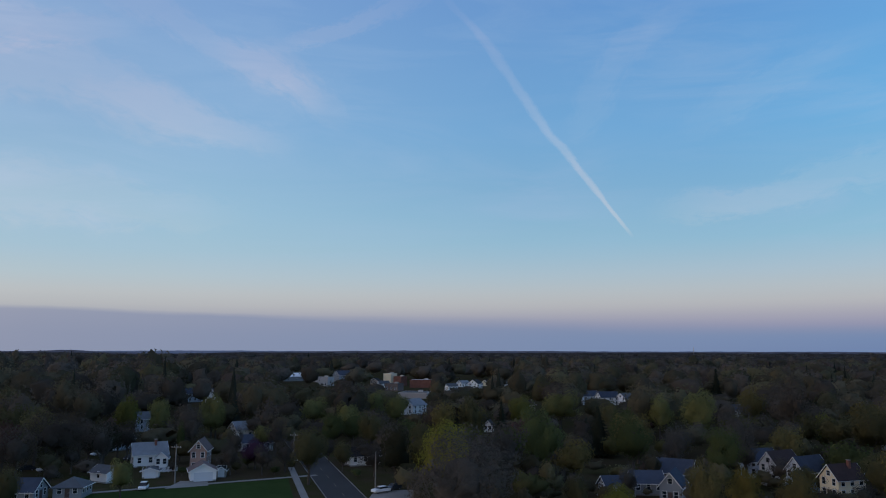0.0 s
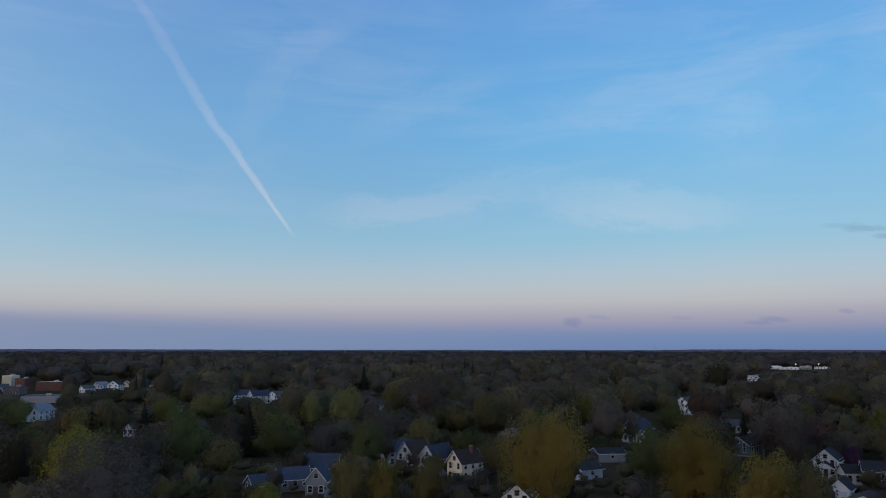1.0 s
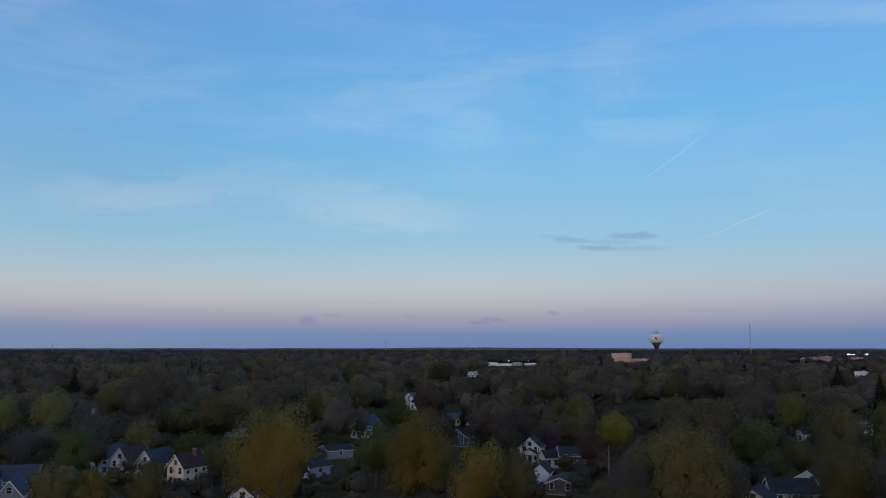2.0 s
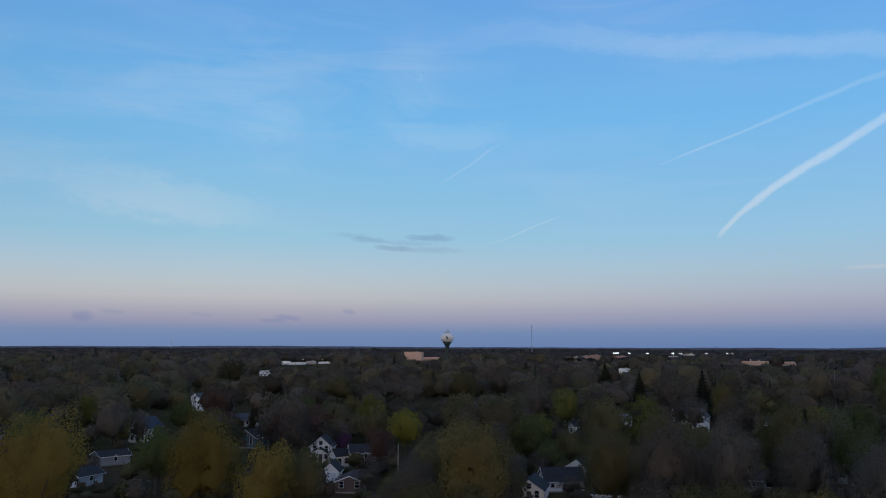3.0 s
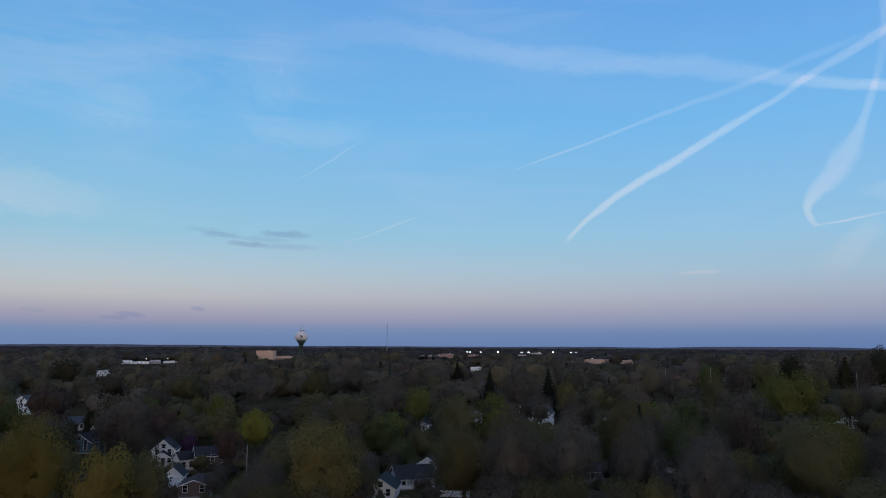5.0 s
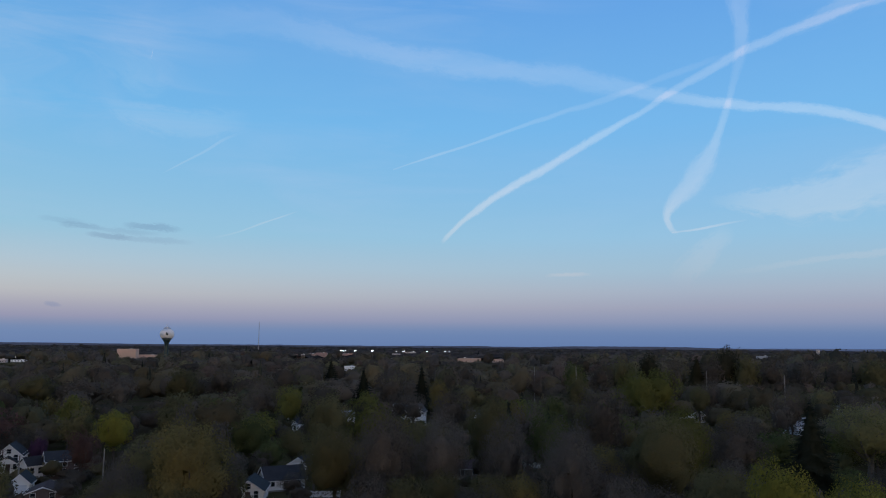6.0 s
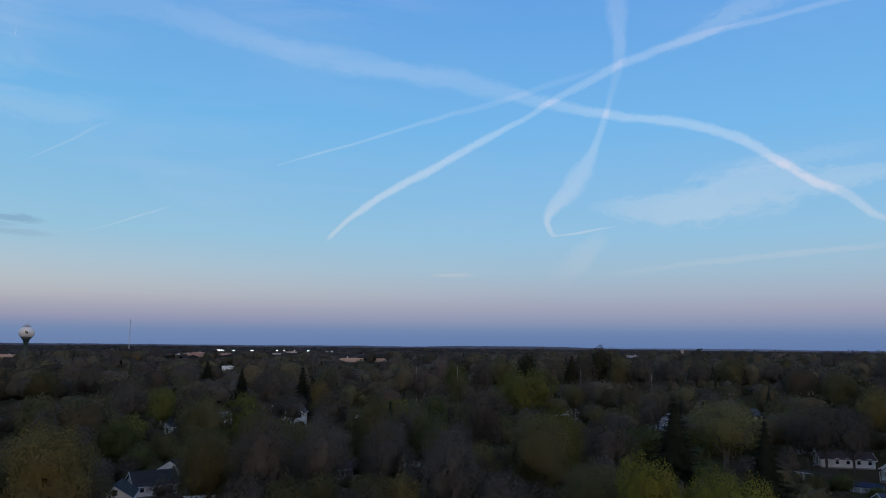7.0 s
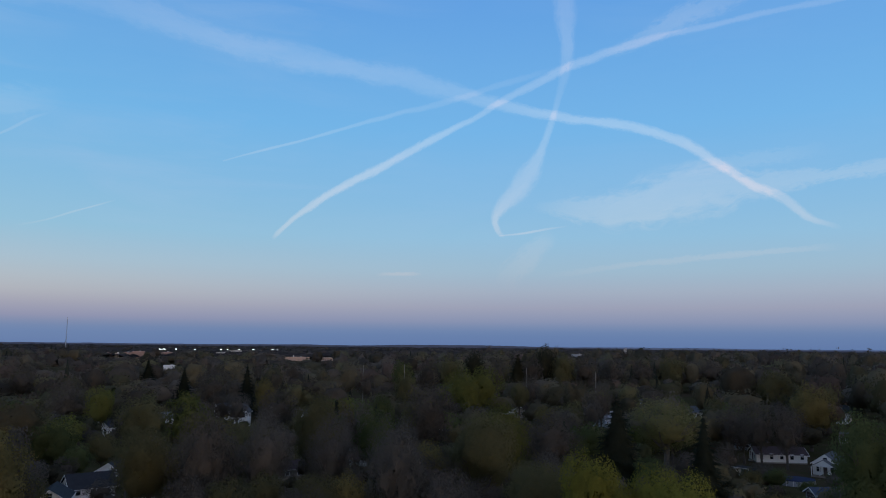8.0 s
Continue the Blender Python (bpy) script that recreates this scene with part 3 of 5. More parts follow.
house(53.0, 216, 4.0, 6, 3.4, 1.6, 60, "white", "black", "narrow white house beside the brick house", see=2)
house(54.6, 213, 7.5, 8, 4.6, 1.8, 84, "dark_brick", "black", "dark brick two-storey house with a white eaves line", storeys=2, see=2)
garage(52.3, 195, 4.0, 6, 2.7, 1.8, 10, "white", "black", "small white gabled shed with a dark roof")
house(53.7, 182, 6.6, 8, 2.5, 1.25, 8, "dark_brick", "brown", "small low dark gabled house with white trim", see=1, door=False)
house(66.8, 172, 6.2, 9, 2.7, 2.0, 8, "white", "black", "white gabled house with a dark roof below the trees", see=0.8, gap=2.0)
skylit = house(68.9, 184, 7.0, 9, 2.6, 2.4, 74, "white", "black", "low white house with a dark roof and a skylight", see=1.2, gap=2.0)
part("skylight", Shape().box(-0.6, 0.6, -0.45, 0.45, 0.0, 0.12), GLASS, skylit, "glass skylight in the roof", at=pose(-1.9, -1.6, 3.76, 0, -34.4, 0))
house(70.4, 200, 5.0, 7, 3.4, 1.6, 20, "white", "black", "white sun porch with a row of windows", see=0.9, gap=2.0)
house(72.0, 205, 6.0, 8, 3.6, 2.4, 30, "white", "grey", "white gabled house seen through bare branches", see=2)
house(77.2, 345, 8.0, 11, 4.6, 2.6, 25, "white", "grey", "white house beneath a tall bare tree", storeys=2, see=4, gap=1.0)
house(78.7, 318, 5.0, 9, 6.2, 3.0, 10, "white", "grey", "tall white gabled house among bare trees", storeys=2, see=2, gap=1.2)
house(73.5, 330, 8.0, 9, 3.0, 2.2, 60, "white", "pale", "low white house far back among trees", see=2)
house(81.8, 197, 7.0, 9, 2.7, 1.6, 80, "tan", "brown", "low house with a brown roof hidden by trees", see=2.6)
house(86.5, 215, 7.0, 9, 2.8, 1.8, 60, "white", "grey", "white house barely seen through bare trees", see=2)
house(90.5, 205, 7.0, 9, 2.8, 1.8, 40, "white", "brown", "white house with a brown roof behind twigs", see=2)
house(99.0, 364, 5.0, 7, 3.4, 2.2, 20, "tan", "brown", "tan house glowing warm among dark trees", see=2.2, gap=0.7)
house(98.0, 380, 7.0, 9, 2.8, 2.0, 70, "white", "brown", "pale house among dark trees", see=3.5, gap=0.6)
house(105.0, 330, 8.0, 10, 3.4, 2.6, 40, "pale_blue", "pale", "pale house behind the big spruce", see=3)
house(116.4, 250, 8.0, 14, 2.5, 1.7, 74, "white", "brown", "long white ranch house with a brown roof", see=1.6, per_side=5)
house(114.7, 275, 7.0, 9, 3.0, 2.0, 60, "pale_blue", "grey", "pale house behind bare trunks", see=1.5)
carport(114.3, 217)
house(119.5, 231, 6.2, 9, 3.4, 2.2, 12, "white", "grey", "white gabled house with a front porch", porch="gable", see=1.6)
pool(117.5, 211, 4.2)
garage(119.0, 188, 4.4, 5.0, 2.2, 1.1, 62, "grey", "slate", "low shed with a blue-grey metal roof in a back yard", False)
house(120.5, 390, 4.0, 9, 5.4, 2.6, 16, "white", "black", "tall white gable among dark trees", storeys=2, see=2, gap=2.2)
block(121.2, 306, 11, 9, 3.6, 0, "dark_brick", "grey", "low flat-roofed dark building among trees", bays=5, see=2, name="flat_building")

SITES.append((25.4, 2.2, 196, 2.6, 0.0))
SITES.append((15.6, 1.6, 180, 2.0, 0.0))

garage(-15.75, 214, 2.3, 2.4, 1.9, 0.7, 6, "tan", "black", "small dark shed with a pale door behind the lawn")


def plank_fence(az, d, turn, bays, label):
    """A low garden fence: posts, two rails and upright boards."""
    root = thing("garden_fence", place(az, d, turn), label, "fence")
    SITES.append((az, math.degrees(bays * 1.0 / d), d, 0.9, 3.0))
    half = bays * 1.2
    for i in range(bays + 1):
        x = -half + i * 2.4
        part("post", Shape().box(x - 0.06, x + 0.06, -0.06, 0.06, -0.3, 1.55), TRIM, root)
    for z in (0.35, 1.2):
        part("rail", Shape().box(-half, half, 0.06, 0.11, z, z + 0.1), TRIM, root)
    for i in range(bays * 12):
        x = -half + (i + 0.5) * 0.2
        part("board", FENCE_BOARD, None, root, at=pose(x, -0.0, 0, 0, 0, 0))


FENCE_BOARD = Shape().box(-0.085, 0.085, 0.112, 0.135, 0.08, 1.45).mesh("board", DOOR_WHITE)
plank_fence(71.9, 172, 6, 3, "low pale board fence below bare trees")
plank_fence(-19.6, 226, -8, 3, "low pale board fence behind the lawn path")

# the town beyond
house(-10.8, 845, 15, 25, 5.0, 3.6, 82, "grey", "white", "wide hall with a bright white metal roof in the town", see=3, gap=3.0, name="town_hall")
block(-8.8, 725, 16, 12, 8.0, 30, "concrete_grey", "grey", "grey flat-roofed town building", see=5)
house(-7.4, 820, 14, 16, 7.0, 4.5, 60, "grey", "slate", "large gabled hall with a slate roof in the town", storeys=2, see=6)
block(-3.9, 735, 8, 12, 10.6, 30, "cream", "white", "tall narrow cream building in the town", 2, 2, see=3, windows=False)
block(-3.15, 725, 8, 12, 8.4, 30, "brick", "grey", "red brick town building two storeys high", 2, 3, see=3, windows=False)
block(-1.5, 690, 21, 12, 6.6, 12, "brick", "white", "long red brick building with a white roof edge", 1, 5, see=1.5, windows=False)
block(-3.6, 640, 12, 10, 5.5, 30, "dark_brick", "grey", "low dark building in the town", 1, 3, see=3)
block(-2.0, 545, 20, 22, 3.6, 12, "concrete_grey", "grey", "low wide grey building in the town", 1, 5, see=2.5, windows=False)
house(-2.2, 402, 8.6, 12, 5.0, 3.0, 35, "white", "pale", "white gabled building at the edge of the town", storeys=2, see=2, gap=2, door=False)
house(2.4, 660, 9, 10, 5.0, 3.0, 25, "white", "black", "white house with a black roof in the town", storeys=2, see=3.5, gap=1.4)
house(0.6, 640, 8, 9, 3.5, 2.2, 60, "white", "grey", "small white house in the town", see=3.5, gap=1.2)
house(3.4, 318, 3.4, 5, 3.0, 1.8, 10, "white", "grey", "small white gable among dark trees", see=2, gap=3.0, door=False)
house(10.6, 486, 10, 12, 5.2, 3.0, 60, "pale_blue", "slate", "large pale blue house with a slate roof", storeys=2, see=5.0, gap=1.4)
house(12.0, 480, 8, 12, 5.0, 3.2, 62, "white", "slate", "white gabled house with a slate roof", storeys=2, see=5.0, gap=1.4)
house(13.4, 482, 8, 12, 4.6, 2.8, 40, "white", "grey", "white gabled house at the end of a row", storeys=2, see=5.0, gap=1.4)
for az, d, wall, roof, turn in ((-5.0, 760, "tan", "black", 20), (-4.4, 690, "white", "grey", 70), (1.5, 700, "white", "pale", 50), (3.3, 720, "cream", "black", 30), (4.6, 690, "white", "grey", 60), (6.0, 430, "tan", "brown", 45), (20.5, 420, "white", "slate", 40), (30.5, 300, "grey", "black", 60), (70.0, 300, "white", "black", 40), (83.5, 330, "white", "grey", 60), (93.0, 300, "white", "pale", 25), (107.5, 420, "tan", "grey", 30), (111.0, 380, "white", "grey", 50)):
    house(az, d, 7.5, 9.5, 3.4, 2.4, turn, wall, roof, "small gabled house glimpsed between the trees", see=2.4, gap=0.9, door=False)
block(47.4, 840, 12, 9, 6.0, 20, "white", "white", "bright white flat-roofed building beyond the trees", bays=3, see=4)
for az, d, w, h, wall in ((48.7, 1390, 18, 5, "white"), (49.5, 1380, 32, 3.4, "white"), (50.6, 1400, 16, 4.8, "concrete_grey"), (51.6, 1430, 22, 3.2, "white")):
    block(az, d, w, 18, h, 8, wall, "white", "pale low commercial building far beyond the trees", bays=5, see=1.5)
block(58.15, 1428, 32, 16, 21.6, 20, "concrete", "grey", "large windowless tan industrial building", see=10, name="industrial_building", windows=False)
block(59.55, 1438, 32, 14, 11.8, 20, "concrete", "grey", "long lower wing of the tan industrial building", see=10, name="industrial_building", windows=False)
for az, d, w, h, wall, see in ((69.75, 1580, 16, 12.4, "rose_brick", 9), (70.15, 1530, 7, 12.6, "concrete_grey", 10), (70.75, 1560, 20, 13.6, "rose_brick", 8), (71.5, 1550, 22, 15.6, "rose_brick", 8), (73.3, 1580, 24, 14.0, "rose_brick", 9), (76.9, 1800, 24, 12.0, "concrete_grey", 9), (78.0, 2000, 30, 14, "concrete_grey", 11), (82.4, 1500, 46, 7.4, "concrete", 5.6), (84.6, 1510, 28, 6.6, "concrete", 5.2)):
    block(az, d, w, 18, h, 6, wall, "white", "long low school building beyond the trees", bays=6, see=see)
block(73.6, 960, 13, 10, 6.0, 10, "white", "white", "small bright white building beyond the trees", bays=3, see=5)


block(103.1, 1750, 26, 16, 15.5, 10, "grey", "slate", "pale building with a blue-grey roof far beyond the trees", bays=5, see=14)
block(106.5, 2500, 9, 9, 26.0, 5, "concrete_grey", "white", "small pale tower block on the far skyline", 4, 2, see=22)


# ---- water tower, mast, poles, lamps ----
def water_tower(az, d):
    root = thing("water_tower", place(az, d) @ Matrix.Diagonal((1.05, 1.05, 1.075, 1)), "white spheroid water tower on a flared green stem", "water tower")
    SITES.append((az, 0.5, d, 26, 12))
    part("stem", Shape().turned([(4.2, 0), (3.6, 2.0), (2.6, 6), (2.5, 27), (2.9, 30), (4.2, 33), (7.0, 36.6)], 32), TANK_GREEN, root, "dark green painted steel stem", smooth=True)
    part("tank", Shape().turned([(6.9, 36.6), (8.2, 38.4), (9.0, 40.6), (9.1, 42.0), (8.6, 44.6), (7.2, 46.6), (4.8, 48.2), (2.2, 48.9), (0.4, 49.1)], 40), TANK_WHITE, root, "white painted steel tank", smooth=True)
    part("emblem", Shape().box(-1.6, -0.2, -9.2, -9.0, 41.0, 44.0).box(-0.6, 1.5, -9.25, -9.02, 40.2, 42.2).box(0.2, 1.2, -9.2, -9.0, 42.4, 43.4), TANK_GREEN, root, "plain dark emblem on the tank")
    rail = Shape()
    for k in range(16):
        a = k * math.tau / 16
        rail.tube([(4.0 * math.cos(a), 4.0 * math.sin(a), 48.3), (4.0 * math.cos(a), 4.0 * math.sin(a), 50.2)], [0.12, 0.12], 4)
    rail.turned([(3.9, 50.1), (4.15, 50.1), (4.15, 50.3), (3.9, 50.3)], 24)
    part("top_railing", rail, STEEL, root)
    part("vent", Shape().turned([(0.9, 48.8), (0.9, 50.4), (1.3, 50.6), (0.2, 51.4)], 16), TANK_WHITE, root)
    for x, z in ((-1.6, 55.0), (0.5, 56.5), (1.8, 54.2)):
        part("antenna", Shape().tube([(x, 0, 48.8), (x, 0, z)], [0.22, 0.14], 6), STEEL, root)
    part("access_hatch", Shape().box(-0.6, 0.6, -4.6, -4.1, 0.2, 2.3), STEEL, root)


water_tower(60.63, 1130)


def mast(az, d, h, base=1.2):
    root = thing("radio_mast", place(az, d), "thin lattice radio mast above the horizon", "mast")
    s = Shape()
    legs = [(base * math.cos(a), base * math.sin(a)) for a in (0.3, 2.4, 4.5)]
    for x, y in legs:
        part("mast_leg", Shape().tube([(x, y, 0), (x * 0.5, y * 0.5, h)], [0.3, 0.22], 5), STEEL, root)
    for i in range(int(h / 6)):
        z, q = i * 6, 1 - 0.5 * i * 6 / h
        for k in range(3):
            (x0, y0), (x1, y1) = legs[k], legs[(k + 1) % 3]
            s.tube([(x0 * q, y0 * q, z), (x1 * q, y1 * q, z + 6)], [0.1, 0.1], 4)
    part("lattice", s, STEEL, root)


mast(66.93, 2600, 104, 1.6)
mast(18.1, 3600, 42, 1.6)
mast(40.8, 3700, 54, 1.2)


def flood_pole(az, d, h, heads, label="tall sports floodlight pole with lit lamps"):
    root = thing("floodlight", place(az, d), label, "floodlight", "sports field floodlights")
    SITES.append((az, 0.12, d, 13, 3))
    part("pole", Shape().tube([(0, 0, -0.5), (0, 0, h)], [0.3, 0.18], 8), WOOD, root)
    part("crossarm", Shape().box(-1.5, 1.5, -0.15, 0.15, h - 0.3, h), STEEL, root)
    for i in range(heads):
        x = -1.2 + 2.4 * i / max(heads - 1, 1)
        lamp = part("lamp_housing", Shape().turned([(0.2, -0.4), (0.5, 0.0), (0.5, 0.38)], 12), STEEL, root, at=pose(x, -0.4, h + 0.4, 75))
        part("lamp_lens", Shape().turned([(0.48, 0.40), (0.46, 0.55)], 12), FLOOD, lamp, "bright white lit lens")


def street_lamp(az, d, h):
    root = thing("street_lamp", place(az, d), "distant lit lamp on a thin pole", "street lamp", "distant street lamps")
    part("pole", Shape().tube([(0, 0, -0.5), (0, 0, h)], [0.16, 0.09], 6), STEEL, root)
    arm = part("lamp_arm", Shape().tube([(0, 0, h), (0, -0.8, h + 0.4), (0, -1.8, h + 0.45)], [0.09, 0.08, 0.08], 6), STEEL, root)
    part("lamp_head", Shape().box(-0.55, 0.55, -2.6, -1.6, h + 0.25, h + 0.7), STREET, root, "lit lamp head")


for az, heads, d in ((72.9, 2, 1300), (73.15, 2, 1340), (73.95, 2, 1330), (75.22, 3, 1300), (76.98, 2, 1500), (77.5, 2, 1560), (78.3, 1, 1600), (79.25, 2, 1420), (80.6, 2, 1500), (81.0, 1, 1540)):
    flood_pole(az, d, 33.0 - d * math.tan(radians(0.49)), heads)
for az, d in ((50.0, 1150), (51.4, 1180), (47.9, 1240), (45.5, 1250), (69.0, 1200), (68.1, 1260), (76.2, 1450), (82.1, 1300)):
    street_lamp(az, d, 12)


def utility_pole(az, d, top, arm=True, label="grey wooden utility pole standing above the trees"):
    m = place(az, d, 25)
    root = thing("utility_pole", m, label, "utility pole", "utility poles")
    SITES.append((az, 0.2, d, top - 1.3, 1.5))
    part("pole", Shape().tube([(0, 0, -0.5), (0, 0, top)], [0.2, 0.14], 8), surfaces_pole, root)
    if arm:
        beam = part("crossarm", Shape().box(-1.3, 1.3, -0.08, 0.08, top - 0.9, top - 0.72), WOOD, root)
        for x in (-1.1, -0.4, 0.4, 1.1):
            part("insulator", Shape().turned([(0.07, top - 0.72), (0.09, top - 0.6), (0.04, top - 0.48)], 8), TRIM, beam, at=pose(x, 0, 0))


surfaces_pole = surface("pale_pole", (0.22, 0.205, 0.19), 0.85, 0.2, 3.0, 0.5)
utility_pole(87.24, 420, 33 - 420 * math.tan(radians(1.53)), False)
utility_pole(90.28, 380, 33 - 380 * math.tan(radians(1.45)), False)
utility_pole(104.36, 300, 33 - 300 * math.tan(radians(1.85)), False)
utility_pole(99.35, 380, 33 - 380 * math.tan(radians(1.63)), False)
utility_pole(-18.85, 206, 9.6)
utility_pole(-4.9, 190, 8.6, False)
utility_pole(57.05, 193, 9.0, False)
utility_pole(52.05, 200, 7.5, False)
utility_pole(-10.8, 232, 9.0)


# ---- cars ----
def car(az, d, turn, paint, label, tall=1.5):
    root = thing("car", place(az, d, turn, 0.06), label, "car", "parked cars")
    s = Shape()
    prof = [(-2.2, 0.35), (-2.2, 0.75), (-1.9, 0.92), (-1.0, 1.0), (1.9, 1.0), (2.2, 0.8), (2.2, 0.35)]
    k = len(prof)
    s.add([(x, y, z) for x in (-0.88, 0.88) for y, z in prof], [tuple(range(k)), tuple(range(k, 2 * k))[::-1]] + [(i, i + k, (i + 1) % k + k, (i + 1) % k) for i in range(k)])
    part("body", s, paint, root)
    s = Shape()
    cab = [(-1.1, 0.99), (-0.5, tall - 0.06), (1.2, tall - 0.06), (1.9, 0.99)]
    s.add([(sx * (0.82 if z < 1.1 else 0.66), y, z) for sx in (-1, 1) for y, z in cab], [(0, 1, 2, 3), (7, 6, 5, 4), (0, 4, 5, 1), (1, 5, 6, 2), (2, 6, 7, 3), (3, 7, 4, 0)])
    part("windows", s, GLASS, root)
    part("car_roof", Shape().box(-0.66, 0.66, -0.5, 1.2, tall - 0.06, tall + 0.02), paint, root)
    for x in (-0.86, 0.70):
        for y in (-1.35, 1.35):
            wheel = part("wheel", Shape().tube([(x, y, 0.33), (x + 0.16, y, 0.33)], [0.33, 0.33], 14), RUBBER, root)
            part("rim", Shape().tube([(x - 0.01, y, 0.33), (x + 0.17, y, 0.33)], [0.19, 0.19], 10), STEEL, wheel)
    for x in (-0.62, 0.42):
        part("headlight", Shape().box(x, x + 0.22, -2.23, -2.18, 0.62, 0.76), TRIM, root)


car(-20.85, 200, 10, CAR_WHITE, "white van parked on the path beside the lawn", 1.75)
car(-4.5, 184, 55, CAR_WHITE, "white car parked on the concrete driveway", 1.45)
for az, d, turn, paint, words in ((-0.2, 640, 80, CAR_WHITE, "white car parked in the town"), (0.2, 645, 70, CAR_DARK, "dark car parked in the town"), (1.0, 648, 90, CAR_WHITE, "white car parked in the town"), (-10.6, 238, 30, CAR_WHITE, "white pickup parked by the street trees")):
    car(az, d, turn, paint, words)
for az, d, turn, paint, words in ((-23.8, 268, 70, CAR_WHITE, "white car parked under bare trees"), (-23.1, 277, 60, CAR_WHITE, "white car parked behind the white house"), (-28.0, 243, 80, CAR_DARK, "dark car parked under bare trees"), (-26.9, 240, 78, CAR_WHITE, "white car parked under bare trees"), (-21.9, 254, 20, CAR_DARK, "dark car parked beside the white house")):
    car(az, d, turn, paint, words, 1.5)
car(-3.6, 187, 40, CAR_DARK, "dark car parked beside the white car", 1.45)


# ---- trees ----
def leaf_mesh(name, corners, material, tints=None, normals=None):
    """A mesh of loose faces from an array (n, corners of a face, 3), softly shaded by the normals of the crown where they are given."""
    k, q = corners.shape[:2]
    me = bpy.data.meshes.new(name)
    me.vertices.add(q * k)
    me.vertices.foreach_set("co", corners.reshape(-1).astype(np.float32))
    me.loops.add(q * k)
    me.loops.foreach_set("vertex_index", np.arange(q * k, dtype=np.int32))
    me.polygons.add(k)
    me.polygons.foreach_set("loop_start", np.arange(0, q * k, q, dtype=np.int32))
    if tints is not None:
        layer = me.color_attributes.new("species", "FLOAT_COLOR", "POINT")
        rgba = np.ones((k, q, 4), np.float32)
        rgba[:, :, :3] = tints[:, None, :]
        layer.data.foreach_set("color", rgba.reshape(-1))
    me.update(calc_edges=True)
    if normals is not None:
        me.shade_smooth()
        soft = me.attributes.new("custom_normal", "FLOAT_VECTOR", "POINT")
        soft.data.foreach_set("vector", unit(normals).reshape(-1).astype(np.float32))
    me.materials.append(material)
    return me


def unit(v):
    return v / np.maximum(np.linalg.norm(v, axis=-1, keepdims=True), 1e-6)


HEART = np.array([0.0, 0.0, 0.50])  # the middle of a crown one wide and one high


def lobes_of(rng, form, count):
    """Centres and radii of the clumps of a crown one wide and one high."""
    if form == "column":
        z = rng.uniform(0.12, 0.92, count)
        a = rng.uniform(0, math.tau, count)
        r = rng.uniform(0.0, 0.22, count) * np.sqrt(np.clip(1.1 - z, 0, 1))
        c = np.stack([r * np.cos(a), r * np.sin(a), z], 1)
        return c, rng.uniform(0.14, 0.24, count)
    d = unit(rng.normal(size=(count, 3)))
    d[:, 2] = np.where(d[:, 2] < -0.55, -d[:, 2], d[:, 2])
    reach = rng.uniform(0.45, 1.0, count) ** 0.5
    turn = np.arctan2(d[:, 1], d[:, 0])
    lean = 1 + 0.13 * np.sin(turn * 2 + rng.uniform(0, 6)) + 0.10 * np.sin(turn * 3 + rng.uniform(0, 6))
    c = np.stack([d[:, 0] * 0.33 * reach * lean, d[:, 1] * 0.33 * reach * lean, 0.55 + d[:, 2] * 0.29 * reach], 1)
    radii = rng.uniform(0.05, 0.105, count)
    k = min(12, count // 3)  # a few large boughs carry the small clumps
    radii[:k] = rng.uniform(0.115, 0.19, k)
    bough = rng.integers(0, k, count - k)
    way = unit(rng.normal(size=(count - k, 3)) + unit(c[bough] - HEART) * 0.9)
    c[k:] = c[bough] + way * (radii[bough] * rng.uniform(0.7, 1.05, count - k))[:, None]
    return c, radii


def crown_reach(d, lobes, radii):
    """How far the clumps reach from the heart of the crown along the directions d, and the way out of the clump that is met there."""
    c = lobes - HEART
    along = d @ c.T
    rest = radii[None] ** 2 - ((c ** 2).sum(1)[None] - along ** 2)
    out = np.where(rest > 0, along + np.sqrt(np.maximum(rest, 0)), 0.0)
    which = out.argmax(1)
    far = np.maximum(out.max(1), 0.24)
    return far, unit(unit(d * far[:, None] - c[which]) * 0.65 + d * 0.5)


def crown_core(lobes, radii, scale, nu, nv):
    """The lumpy inner mass of a crown as triangles, with their normals."""
    e = -1.1 + (math.pi / 2 + 1.1) * np.arange(nv + 1) / nv
    a = np.arange(nu) * math.tau / nu
    d = np.stack([np.cos(e)[:, None] * np.cos(a)[None], np.cos(e)[:, None] * np.sin(a)[None], np.repeat(np.sin(e)[:, None], nu, 1)], 2).reshape(-1, 3)
    far, way = crown_reach(d, lobes, radii)
    pts = HEART + d * (far * scale)[:, None]
    j, i = np.meshgrid(np.arange(nv), np.arange(nu), indexing="ij")
    p, q, r, s = j * nu + i, j * nu + (i + 1) % nu, (j + 1) * nu + (i + 1) % nu, (j + 1) * nu + i
    faces = np.concatenate([np.stack([p, q, r], 2).reshape(-1, 3), np.stack([p, r, s], 2).reshape(-1, 3)])
    return pts[faces], way[faces]


